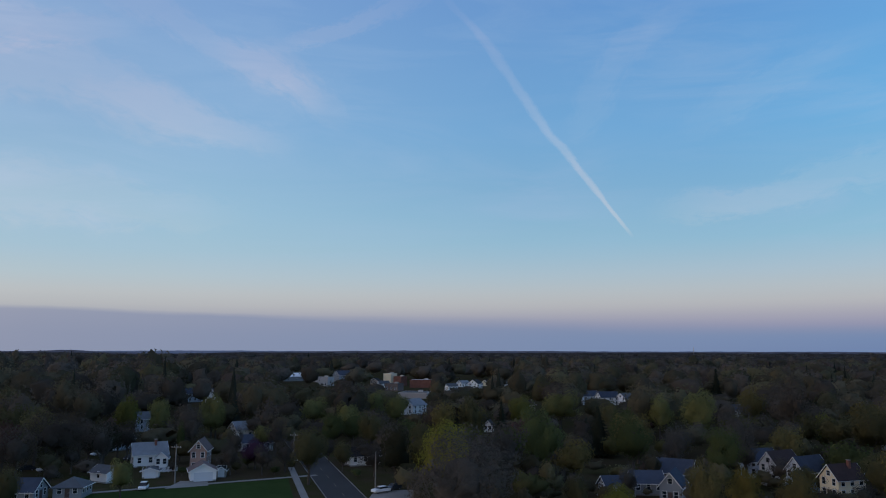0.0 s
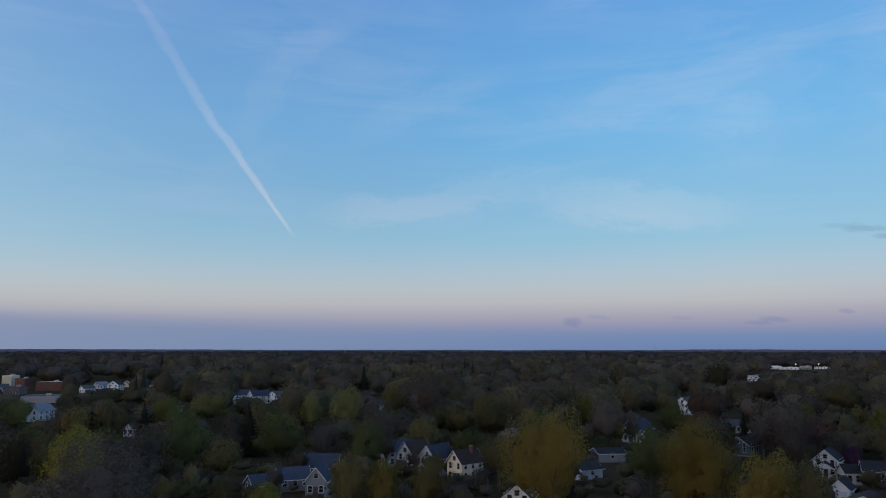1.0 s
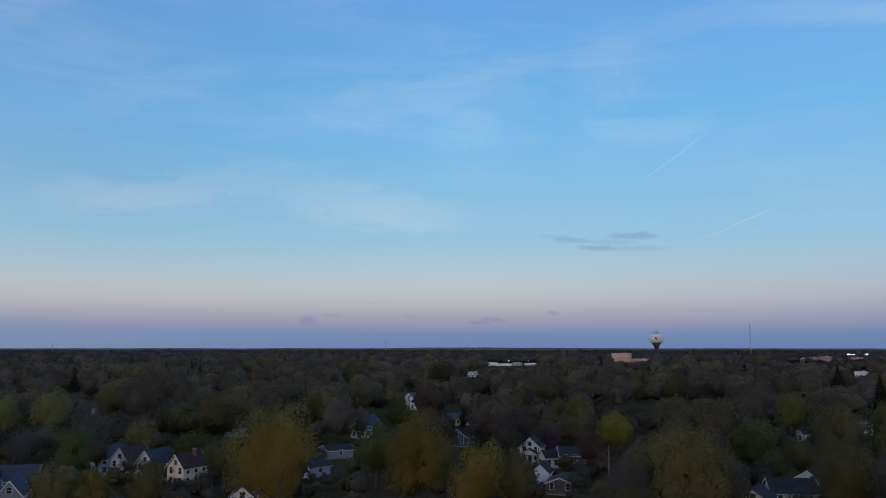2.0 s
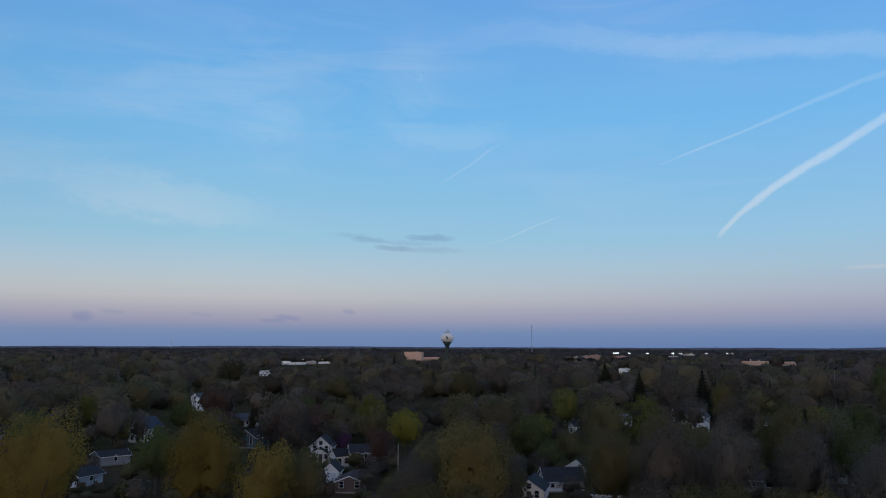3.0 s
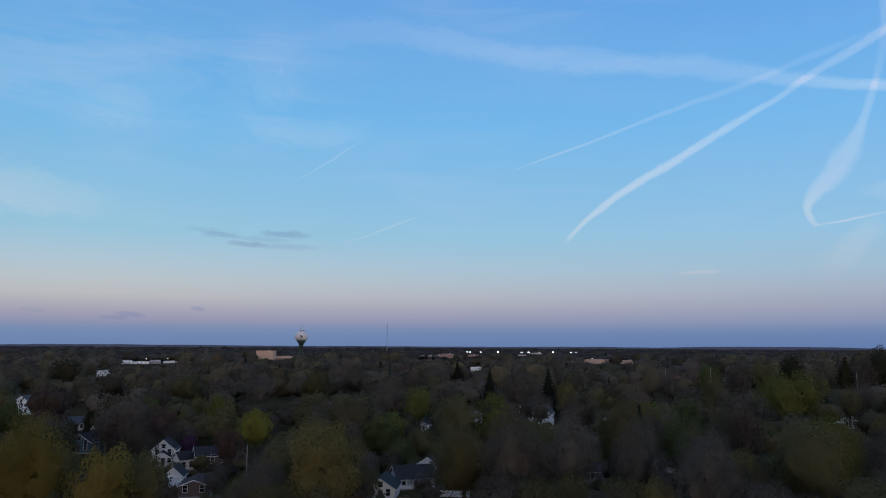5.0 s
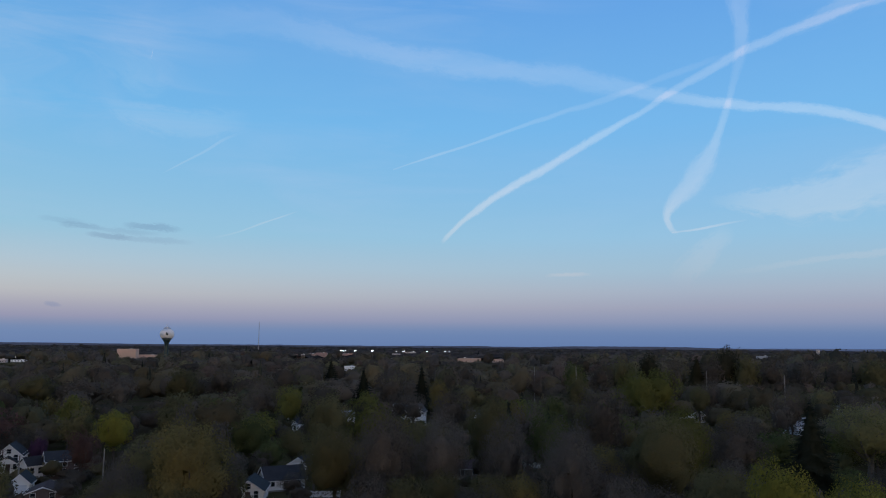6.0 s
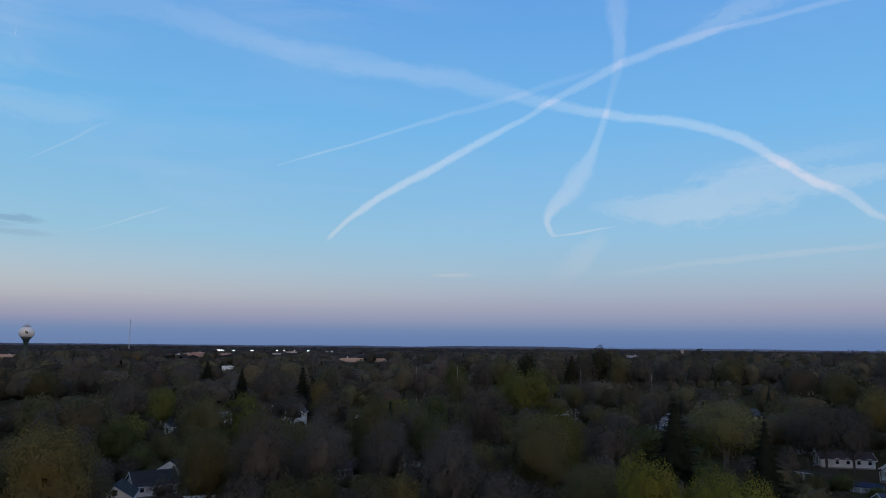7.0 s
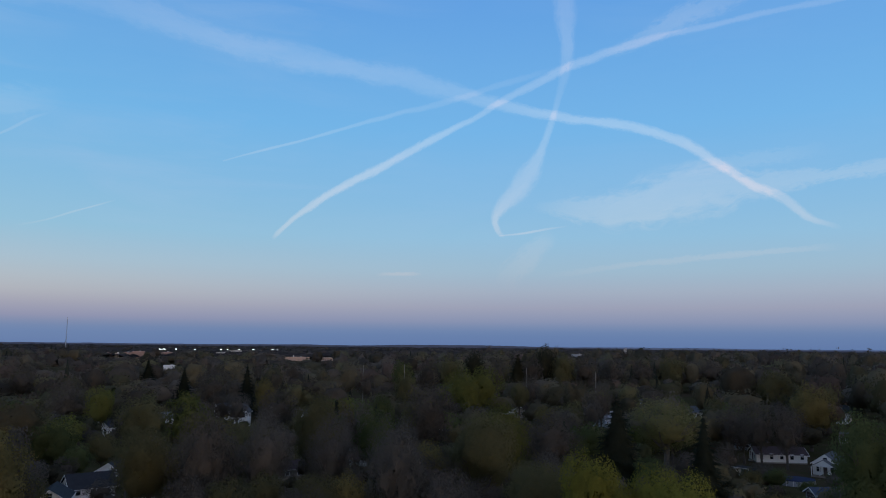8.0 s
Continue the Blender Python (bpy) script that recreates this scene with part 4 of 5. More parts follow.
def cone_crown(rng, count, size, core):
    """A conifer: tiers of drooping sprays round a dark inner cone."""
    z = 1 - np.sqrt(rng.uniform(0.0, 1, count)) * 0.93
    tier = np.round(z * 16) / 16
    z = tier * 0.45 + z * 0.55
    a = rng.uniform(0, math.tau, count)
    edge = (1.02 - z) * 0.5
    r = edge * rng.uniform(0.25, 1.0, count) ** 0.6 * (0.8 + 0.25 * np.sin(a * 5 + z * 40))
    centre = np.stack([r * np.cos(a), r * np.sin(a), z - 0.08 * r], 1)
    out = np.stack([np.cos(a), np.sin(a), np.full(count, -0.35)], 1)
    side = np.stack([-np.sin(a), np.cos(a), rng.normal(size=count) * 0.3], 1)
    length = size * rng.uniform(0.8, 1.8, count)[:, None]
    width = size * rng.uniform(0.35, 0.7, count)[:, None]
    squash = np.array([1, 1, 0.55])
    u, v = unit(out + rng.normal(size=(count, 3)) * 0.25) * length * squash, unit(side) * width * squash
    tris = np.stack([centre - u - v, centre + u * 1.2, centre - u + v], 1)
    soft = np.repeat(unit(np.stack([np.cos(a), np.sin(a), np.full(count, 0.35)], 1) + rng.normal(size=(count, 3)) * 0.25)[:, None], 3, 1)
    nu, nv = core
    pts = []
    for j in range(nv + 1):
        for i in range(nu):
            h = 0.08 + 0.88 * j / nv
            q = 0.28 * rng.uniform(0.78, 1.05) * (1 - h)
            pts.append((q * math.cos(i * math.tau / nu), q * math.sin(i * math.tau / nu), h))
    pts = np.array(pts)
    faces = np.array([t for j in range(nv) for i in range(nu) for t in ((j * nu + i, j * nu + (i + 1) % nu, (j + 1) * nu + (i + 1) % nu), (j * nu + i, (j + 1) * nu + (i + 1) % nu, (j + 1) * nu + i))])
    way = unit(pts * np.array([1, 1, 0]) + np.array([0, 0, 0.05]))
    return np.concatenate([tris, pts[faces]]), np.concatenate([soft, way[faces]])


def crown_of(rng, form, count, size, core, twiggy=False, lumps=24, inner=0.74, loose=0.32, ruffle=0.34):
    """A crown one wide and one high: small leaf sprays (and twigs) over a lumpy mass; triangles and their normals."""
    if form == "cone":
        return cone_crown(rng, count, size, core)
    lobes, radii = lobes_of(rng, form, lumps if form == "round" else 16)
    d = unit(rng.normal(size=(count, 3)))
    d[:, 2] = np.where((d[:, 2] < -0.25) & (rng.uniform(size=count) < 0.75), -d[:, 2], d[:, 2])
    far, way = crown_reach(d, lobes, radii)
    tris, soft = [], []
    if twiggy:
        k = int(count * 0.6)
        at = HEART + d[:k] * (far[:k] * (0.62 + 0.40 * rng.uniform(0, 1, k) ** 0.6))[:, None]
        u = unit(unit(d[:k] + np.array([0, 0, 0.35])) * 0.9 + rng.normal(size=(k, 3)) * 0.5) * (size * rng.uniform(1.1, 2.6, k))[:, None]
        v = unit(np.cross(u, rng.normal(size=(k, 3)))) * (size * rng.uniform(0.12, 0.26, k))[:, None]
        tris.append(np.stack([at - u * 0.5 - v, at - u * 0.5 + v, at + u * 0.6], 1))
        soft.append(np.repeat(unit(way[:k] + rng.normal(size=(k, 3)) * 0.25)[:, None], 3, 1))
        d, far, way, count = d[k:], far[k:], way[k:], count - k
    at = HEART + d * (far * (1.08 - loose + loose * rng.uniform(0, 1, count) ** 0.6))[:, None] + rng.normal(size=(count, 3)) * 0.012
    normal = unit(way + rng.normal(size=(count, 3)) * ruffle)
    u = unit(np.cross(normal, rng.normal(size=(count, 3))))
    v = np.cross(normal, u)
    k = size * rng.uniform(0.6, 1.4, (count, 3))
    tris.append(np.stack([at + u * k[:, :1], at - u * 0.5 * k[:, 1:2] + v * 0.87 * k[:, 1:2], at - u * 0.5 * k[:, 2:] - v * 0.87 * k[:, 2:]], 1))
    soft.append(np.repeat(unit(way * 0.7 + normal * 0.5)[:, None], 3, 1))
    mass, mass_way = crown_core(lobes, radii, 0.52 if twiggy else inner, *core)
    tris, soft = np.concatenate(tris + [mass]), np.concatenate(soft + [mass_way])
    inward = (np.cross(tris[:, 1] - tris[:, 0], tris[:, 2] - tris[:, 0]) * soft[:, 0]).sum(1) < 0
    tris[inward] = tris[inward][:, ::-1]
    return tris, soft


def trunk_mesh(rng, form, bark, limbs):
    """Trunk and limbs of a tree one wide and one high."""
    s = Shape()
    if form in ("cone", "column"):
        s.tube([(0, 0, -0.02), (0, 0, 0.5), (0, 0, 0.97)], [0.035, 0.022, 0.004], 6)
        return s.mesh("trunk", bark)
    top = (rng.normal() * 0.02, rng.normal() * 0.02, 0.42)
    s.tube([(0, 0, -0.02), (top[0] * 0.5, 0, 0.2), top], [0.034, 0.028, 0.024], 7)
    for i in range(limbs):
        a = i * 2.4 + rng.uniform(-0.4, 0.4)
        z0, r1 = rng.uniform(0.22, 0.42), rng.uniform(0.12, 0.29)
        z1 = rng.uniform(0.55, 0.86) - 0.35 * r1
        p0 = Vector((top[0] * z0 / 0.42, 0, z0))
        p2 = Vector((r1 * math.cos(a), r1 * math.sin(a), z1))
        p1 = p0.lerp(p2, 0.5) + Vector((0.05 * math.cos(a), 0.05 * math.sin(a), -0.03))
        s.tube([p0, p1, p2], [0.016, 0.010, 0.003], 5)
        for q in range(3 if limbs > 8 else 1):
            b = a + rng.uniform(-1.1, 1.1)
            p3 = p1.lerp(p2, rng.uniform(0.1, 0.9))
            tip = p3 + Vector((0.10 * math.cos(b), 0.10 * math.sin(b), rng.uniform(0.03, 0.11)))
            s.tube([p3, tip], [0.006, 0.0015], 4, False)
    return s.mesh("trunk", bark)


rng = np.random.default_rng(11)
CROWNS, TRUNKS = {}, {}
TWIGGY = ("twig_brown", "twig_grey", "red", "willow")


def tree_meshes(kind, form, variant, level):
    """level: 0 for the few largest crowns in view, 1 for other near trees, 2 for the rest."""
    key = (kind, form, variant if level else 0, level)
    twigs = kind in TWIGGY
    if key not in CROWNS:
        count, size, core = ((14500, 0.0092, (26, 13)), (5000, 0.0150, (18, 9)), (1450, 0.027, (13, 7)))[level]
        if form == "cone":
            count, size, core = ((7000, 0.022, (16, 10)), (3600, 0.032, (12, 8)), (1500, 0.05, (9, 5)))[level]
        leaves, soft = crown_of(rng, form, count, size, core, twigs, (90, 70, 50)[level])
        CROWNS[key] = leaf_mesh("crown", leaves, LEAVES[kind], normals=soft)
    bark = PALE_BARK if kind in ("twig_grey", "willow") else BARK
    tkey = (form, variant, bark.name, level == 2)
    if tkey not in TRUNKS:
        TRUNKS[tkey] = trunk_mesh(rng, form, bark, 6 if level == 2 else 11)
    return CROWNS[key], TRUNKS[tkey]


LABELS = {
    "gold": "broad tree in young golden yellow leaf", "gold_dim": "tree in dull golden olive spring leaf", "olive": "rounded tree in olive green spring leaf",
    "olive_pale": "rounded tree in pale olive new leaf", "lime": "tree in bright yellow-green new leaf", "lime_dim": "tree in dull lime green leaf", "green": "dense tree in dark green leaf",
    "willow": "wide pale tree with thin yellow-green leaf and bare limbs", "twig_brown": "bare brown tree with fine twigs", "twig_grey": "bare grey tree with fine pale twigs",
    "red": "tree with reddish brown budding twigs", "purple": "small tree in dark purple blossom", "spruce": "tall dark conical spruce", "pine": "tall dark pine with an open crown",
}
TREES = []  # (x, y, radius)
SIGHTS = [True]  # true while single trees are set that stay clear to the eye


def tree(kind, az, d, h, w, form="round", level=1):
    x, y = d * math.sin(radians(az)), d * math.cos(radians(az))
    variant = len(TREES) % 3
    if form == "cone":
        w *= 1.6
    root = thing("spruce" if form == "cone" else "tree", pose(x, y, relief(x, y), 0, 0, (az * 37 + d * 11) % 360) @ Matrix.Diagonal((w, w, h, 1)), LABELS[kind], "tree", "trees of the town")
    if level == 1 and d < 240:
        level = 0 if w / d > 0.08 else 1
    elif d > 420 or w / d < 0.033:
        level = 2
    crown, trunk = tree_meshes(kind, form, variant, level)
    part("trunk", trunk, None, root)
    part("crown", crown, None, root)
    TREES.append((x, y, w / 2))
    if SIGHTS[0] and h > 12:
        SITES.append((az, math.degrees(0.34 * w / d), d, h * 0.5, 0.0))


tree("olive_pale", -22.3, 190, 8.9, 5.9)
tree("twig_brown", -26.3, 235, 17.3, 19.9)
tree("olive", -29.1, 175, 10.1, 6.7)
tree("green", -18.6, 245, 10.8, 3.8, "column")
tree("olive_pale", -20.1, 300, 15.5, 10.6)
tree("olive_pale", -16.6, 290, 17.4, 11.9)
tree("olive_pale", -9.5, 330, 13.6, 13.8)
tree("olive", -9.7, 197, 14.6, 11.2)
tree("green", -6.6, 270, 11.9, 13.6)
tree("twig_brown", -12.1, 250, 11.4, 8.7)
tree("purple", -13.5, 225, 8.0, 9.0)
tree("twig_grey", 1.2, 130, 20.1, 22.1)
tree("lime", 0.3, 165, 18.5, 12.2)
tree("green", 7.1, 200, 17.7, 14.2)
tree("green", 13.7, 215, 15.4, 13.6)
tree("spruce", 11.3, 250, 16.1, 8.5, "cone")
tree("olive_pale", 18.3, 290, 19.2, 14.3)
tree("twig_grey", 20.5, 230, 18.6, 12.3)
tree("olive_pale", 8.6, 330, 16.5, 18.9)
tree("spruce", 19.5, 480, 22.4, 9.0, "cone")
tree("twig_brown", 24.3, 300, 24.4, 16.6)
tree("gold_dim", 18.5, 150, 12.9, 7.6)
tree("gold", 21.1, 150, 12.6, 8.4)
tree("gold_dim", 24.3, 150, 12.1, 8.2)
tree("olive", 9.8, 150, 10.0, 6.6)
tree("lime", 12.6, 148, 8.5, 8.1)
tree("gold", 33.0, 140, 22.4, 17.5)
tree("green", 40.2, 186, 15.0, 12.5)
tree("green", 41.8, 290, 13.5, 13.0)
tree("gold", 43.2, 150, 20.3, 16.0)
tree("gold", 47.6, 140, 16.7, 11.0)
tree("olive", 50.2, 145, 15.3, 10.1)
tree("twig_brown", 49.6, 210, 16.2, 13.7)
tree("olive", 52.8, 420, 17.4, 20.8)
tree("red", 55.7, 195, 14.7, 9.7)
tree("purple", 53.1, 230, 8.3, 5.5)
tree("lime", 57.6, 230, 14.8, 11.5)
tree("gold_dim", 62.5, 130, 21.1, 18.9)
tree("green", 66.6, 208, 14.4, 14.0)
tree("twig_grey", 76.6, 330, 23.5, 20.8)
tree("spruce", 78.9, 360, 23.5, 9.5, "cone")
tree("gold_dim", 80.2, 330, 18.4, 12.1)
tree("olive", 72.3, 230, 18.7, 17.0)
tree("olive", 72.7, 150, 18.5, 13.2)
tree("twig_brown", 67.3, 300, 19.0, 17.0)
tree("twig_brown", 76.2, 145, 21.5, 14.2)
tree("twig_grey", 80.3, 150, 20.5, 13.5)
tree("olive", 84.3, 170, 22.7, 15.0)
tree("green", 88.5, 175, 18.9, 12.5)
tree("twig_grey", 90.0, 130, 19.7, 13.0)
tree("twig_brown", 86.7, 190, 19.7, 13.0)
tree("twig_brown", 92.3, 200, 23.5, 15.5)
tree("lime", 104.0, 110, 18.8, 12.4)
tree("lime", 110.2, 105, 17.1, 11.3)
tree("lime", 108.1, 112, 16.6, 11.0)
tree("spruce", 105.8, 190, 21.1, 12.5, "cone")
tree("spruce", 111.7, 170, 19.3, 8.5, "cone")
tree("willow", 109.1, 212, 21.0, 25.5)
tree("lime_dim", 95.4, 300, 25.5, 24.0)
tree("twig_brown", 92.0, 200, 20.1, 13.3)
tree("pine", 98.7, 500, 28.4, 17.1, "cone")
tree("pine", 100.7, 520, 33.0, 22.6)
tree("pine", 95.5, 520, 29.1, 19.2)
tree("olive", 95.8, 150, 21.0, 16.6)
tree("lime_dim", 97.4, 165, 20.6, 13.6)
tree("twig_brown", 101.2, 190, 17.1, 16.8)
tree("olive", 116.3, 380, 23.3, 20.3)
tree("gold_dim", 118.5, 280, 21.2, 18.2)
tree("green", 122.3, 130, 22.9, 15.1)
tree("twig_brown", 114.3, 240, 13.8, 10.6)
tree("olive", 115.9, 120, 13.6, 9.0)
tree("twig_grey", 89.9, 140, 18.9, 12.5)
tree("twig_grey", 85.4, 150, 19.5, 12.9)
tree("twig_brown", 81.1, 260, 17.9, 19.1)
tree("olive", 28.8, 260, 16.7, 17.4)
tree("twig_brown", 10.2, 230, 10.2, 8.9)
tree("twig_grey", 16.5, 215, 12.3, 8.1)
tree("twig_brown", -5.5, 230, 7.5, 16.5)
tree("olive_pale", -5.0, 350, 15.3, 12.7)
tree("twig_brown", -14.9, 235, 10.8, 7.2)
tree("pine", 45.0, 520, 25.2, 20.3)

for kind, az, d, h, w in (("twig_brown", 92.0, 480, 25, 18), ("olive", 93.6, 500, 26, 19), ("twig_brown", 97.2, 470, 26, 17), ("twig_brown", 99.8, 500, 29, 18), ("olive", 102.0, 510, 29, 20), ("twig_brown", 103.6, 520, 28, 22), ("twig_grey", 105.6, 540, 27, 22), ("twig_brown", 107.6, 560, 26, 22), ("olive", 109.8, 580, 26, 24), ("twig_brown", 112.4, 600, 26, 24), ("green", 90.2, 470, 23, 18), ("spruce", 74.6, 420, 20, 11), ("spruce", 72.2, 560, 22, 13), ("twig_brown", 64.5, 420, 22, 20), ("olive", 61.5, 380, 21, 20), ("twig_grey", 57.8, 360, 20, 18)):
    tree(kind, az, d, h, w, "cone" if kind == "spruce" else "round")

for kind, az, d, h, w in (("twig_brown", -5.0, 207, 7.5, 8.5), ("olive", -7.3, 216, 8.0, 6.5), ("twig_brown", -15.2, 216, 8.5, 7.0), ("twig_brown", -13.0, 214, 8.0, 7.5), ("twig_brown", -11.4, 218, 9.0, 7.5), ("green", -8.2, 262, 12.5, 11.0), ("twig_brown", -18.0, 262, 14.0, 11.0), ("twig_grey", -23.6, 236, 13.0, 10.0), ("twig_brown", -28.6, 222, 14.0, 12.0), ("twig_brown", -22.0, 252, 12.0, 9.0), ("twig_grey", 13.4, 176, 8.5, 6.0), ("green", 19.6, 200, 15.0, 12.0), ("twig_brown", 21.2, 212, 12.0, 9.0), ("twig_brown", 23.1, 216, 9.0, 7.0), ("twig_brown", 26.5, 196, 6.0, 6.0), ("olive", 29.4, 186, 13.0, 10.0)):
    tree(kind, az, d, h, w)

for kind, az, d, h, w in (("twig_brown", 87.5, 404, 18.5, 13), ("olive", 90.5, 364, 20.0, 13), ("twig_brown", 104.7, 284, 20.5, 12), ("twig_grey", 104.0, 276, 17.0, 11), ("twig_brown", 99.6, 364, 19.5, 13), ("olive", 98.8, 352, 17.0, 12), ("twig_brown", 113.2, 207, 10, 8), ("twig_grey", 115.4, 202, 6, 7), ("green", 116.2, 196, 5.5, 7), ("twig_brown", 115.4, 236, 18, 11), ("twig_brown", 113.6, 243, 17, 11), ("twig_brown", 117.4, 262, 15, 12), ("twig_brown", 117.0, 234, 16, 11), ("green", 118.2, 192, 4, 5), ("twig_brown", 112.4, 192, 9, 8), ("olive", 114.6, 190, 6, 7), ("green", 120.4, 205, 8, 8), ("green", 121.5, 245, 13, 11)):
    tree(kind, az, d, h, w)

for kind, az, d, h, w in (("twig_brown", 26.3, 180, 5.0, 8), ("twig_grey", 78.3, 296, 15.0, 12), ("twig_brown", 77.2, 300, 14.0, 11), ("green", 108.2, 182, 8.5, 9), ("twig_brown", 110.4, 186, 9.5, 9), ("twig_brown", 109.2, 176, 7.5, 8), ("twig_grey", 28.3, 190, 5.0, 7), ("olive", 24.9, 200, 6.5, 7), ("twig_brown", 23.4, 205, 7.5, 8), ("olive_pale", -13.0, 262, 9.0, 8), ("olive_pale", -7.0, 300, 13.5, 11), ("olive_pale", -3.4, 330, 14.0, 12), ("lime_dim", 5.6, 300, 16.0, 12), ("olive_pale", 15.6, 300, 17.0, 13), ("gold_dim", 21.6, 330, 18.0, 14), ("lime_dim", 69.4, 290, 18.0, 13)):
    tree(kind, az, d, h, w)
for kind, az, d, h, w in (("twig_brown", 39.0, 262, 13.0, 9), ("twig_brown", 69.7, 166, 6.5, 8), ("twig_grey", 71.2, 176, 9.5, 8.5), ("twig_brown", 54.9, 176, 6.0, 7), ("twig_brown", 67.4, 196, 7.0, 8), ("olive", 69.6, 210, 11.0, 10), ("twig_brown", 65.4, 178, 9.0, 8), ("green", 68.0, 200, 9.0, 9)):
    tree(kind, az, d, h, w)
SIGHTS[0] = False
# shrubs round the houses behind the lawn and along the street
for kind, az, d, h, w in (("green", -21.9, 229, 2.6, 3.6), ("olive", -21.0, 228, 1.8, 3.0), ("twig_brown", -19.0, 222, 3.4, 3.8), ("green", -18.4, 219, 2.4, 3.2), ("twig_brown", -16.0, 222, 4.6, 4.4), ("olive", -14.8, 219, 3.0, 4.0), ("green", -14.0, 228, 3.6, 4.6), ("twig_brown", -12.6, 226, 5.0, 5.0), ("green", -12.1, 214, 2.2, 3.4), ("olive", -10.9, 221, 3.2, 3.8), ("twig_brown", -23.9, 226, 4.2, 5.0), ("green", -24.6, 211, 2.4, 3.6), ("twig_brown", -26.6, 214, 5.2, 5.6), ("olive", -27.5, 206, 3.4, 4.2), ("twig_grey", -25.4, 232, 8.5, 7.5), ("twig_brown", -22.6, 262, 10.5, 8.5), ("twig_brown", -24.4, 250, 12.0, 10.0), ("green", -6.3, 205, 2.4, 3.2), ("olive", -7.2, 226, 3.8, 4.4), ("twig_brown", -8.3, 236, 6.5, 6.0)):
    tree(kind, az, d, h, w, level=2 if h < 3 else 1)

# ---- woods and street trees filling the town ----
def free(x, y, h, w, margin=1.0):
    """True where a tree of that size hides no house, road or lawn and stands clear of others."""
    d, az = math.hypot(x, y), math.degrees(math.atan2(x, y))
    q = Vector((x, y)) - ROAD_A
    if -40 < q.dot(ALONG) < 96 and abs(q.dot(ACROSS)) < 6 + w * 0.25:
        return False
    if d < 218 and -28 < az < -6.5:
        return False
    for a, half, far, see, plot in SITES:
        gap = abs((az - a + 180) % 360 - 180)
        if gap * d * 0.01745 < plot + w * 0.28 and abs(d - far) < plot + w * 0.28:
            return False
        if d < far and gap < half + math.degrees(w * 0.22 / d):
            sight = EYE + (see - EYE) * d / far
            if h > sight:
                return False
    for tx, ty, r in TREES:
        if (tx - x) ** 2 + (ty - y) ** 2 < ((r + w / 2) * margin) ** 2:
            return False
    return True


MIX = ["twig_brown"] * 7 + ["twig_grey"] * 4 + ["olive"] * 8 + ["green"] * 3 + ["lime_dim"] * 3 + ["gold_dim"] * 3 + ["red", "pine", "spruce"]
made, tries = 0, 0
while made < 40 and tries < 3000:  # the near wood
    tries += 1
    d, az = random.uniform(118, 172), random.uniform(58, 101)
    h, w = random.uniform(11.5, 16.5), random.uniform(9, 13)
    if free(d * math.sin(radians(az)), d * math.cos(radians(az)), h, w, 0.6):
        tree(random.choice(["twig_brown", "twig_brown", "twig_grey", "olive", "olive", "gold_dim"]), az, d, h, w)
        made += 1
made, tries = 0, 0
while made < 190 and tries < 12000:
    tries += 1
    d = math.sqrt(random.uniform(172 ** 2, 300 ** 2))
    az = random.uniform(-36, 130)
    h, w = random.uniform(11, 18), random.uniform(9, 15)
    kind = random.choice(MIX)
    form = "cone" if kind == "spruce" else "round"
    if form == "cone":
        w *= 0.45
    x, y = d * math.sin(radians(az)), d * math.cos(radians(az))
    if free(x, y, h, w, 0.62):
        tree(kind, az, d, h, w, form, 2)
        made += 1


def woods(name, r0, r1, count, clumps, size, label, az0=-40, az1=132, low=11.0, high=18.0, check=True, wide=(9.0, 16.0), seed=3, dull=0.45, apart=0.55, core=(7, 4), lift=1.12, blend=(0.116, 0.099, 0.076), cones=True, body=(0.88, 0.22, 0.32)):
    """Many trees as one mesh."""
    g = np.random.default_rng(seed)
    forms = [crown_of(g, form, clumps, size * (1.0 if form == "round" else 1.3), core, False, 40, *body) for form in ["round"] * 6 + ["cone"]]
    corners, tints, normals = [], [], []
    placed, attempts = 0, 0
    while placed < count and attempts < count * 3:
        attempts += 1
        d = math.sqrt(g.uniform(r0 ** 2, r1 ** 2))
        az = g.uniform(az0, az1)
        x, y = d * math.sin(radians(az)), d * math.cos(radians(az))
        h, w = g.uniform(low, high), g.uniform(*wide)
        h *= 1 + 0.25 * noise.noise((x / 90, y / 90, 4.0))
        if 330 < d < 1500:  # older, taller trees east and north-west of the town
            h *= 1 + 0.28 * (min(max((az - 92) / 12, 0), 1) + min(max((-13 - az) / 8, 0), 1))
        kind = MIX[g.integers(0, len(MIX))]
        cone = kind == "spruce" and cones
        if cone:
            w, h = w * 0.62, h * 1.12
        if check and not free(x, y, h, w, apart):
            h, w = h * 0.58, w * 0.8
            if not free(x, y, h, w, apart):
                continue
        placed += 1
        base, soft = forms[6] if cone else forms[g.integers(0, 6)]
        a = g.uniform(0, math.tau)
        c, s = math.cos(a) * w, math.sin(a) * w
        turn = np.array([[c, s, 0], [-s, c, 0], [0, 0, h]])
        corners.append(base @ turn + np.array([x, y, relief(x, y)]))
        normals.append(soft @ np.array([[c / w / w, s / w / w, 0], [-s / w / w, c / w / w, 0], [0, 0, 1 / h]]))
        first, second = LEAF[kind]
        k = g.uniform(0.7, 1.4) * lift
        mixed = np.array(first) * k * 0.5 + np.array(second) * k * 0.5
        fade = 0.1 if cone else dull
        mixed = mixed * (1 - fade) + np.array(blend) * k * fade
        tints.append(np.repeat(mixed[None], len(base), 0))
    ob = new(name, leaf_mesh(name, np.concatenate(corners), FAR_LEAVES, np.concatenate(tints), np.concatenate(normals)))
    tagged(ob, label, "woods", kind="stuff")


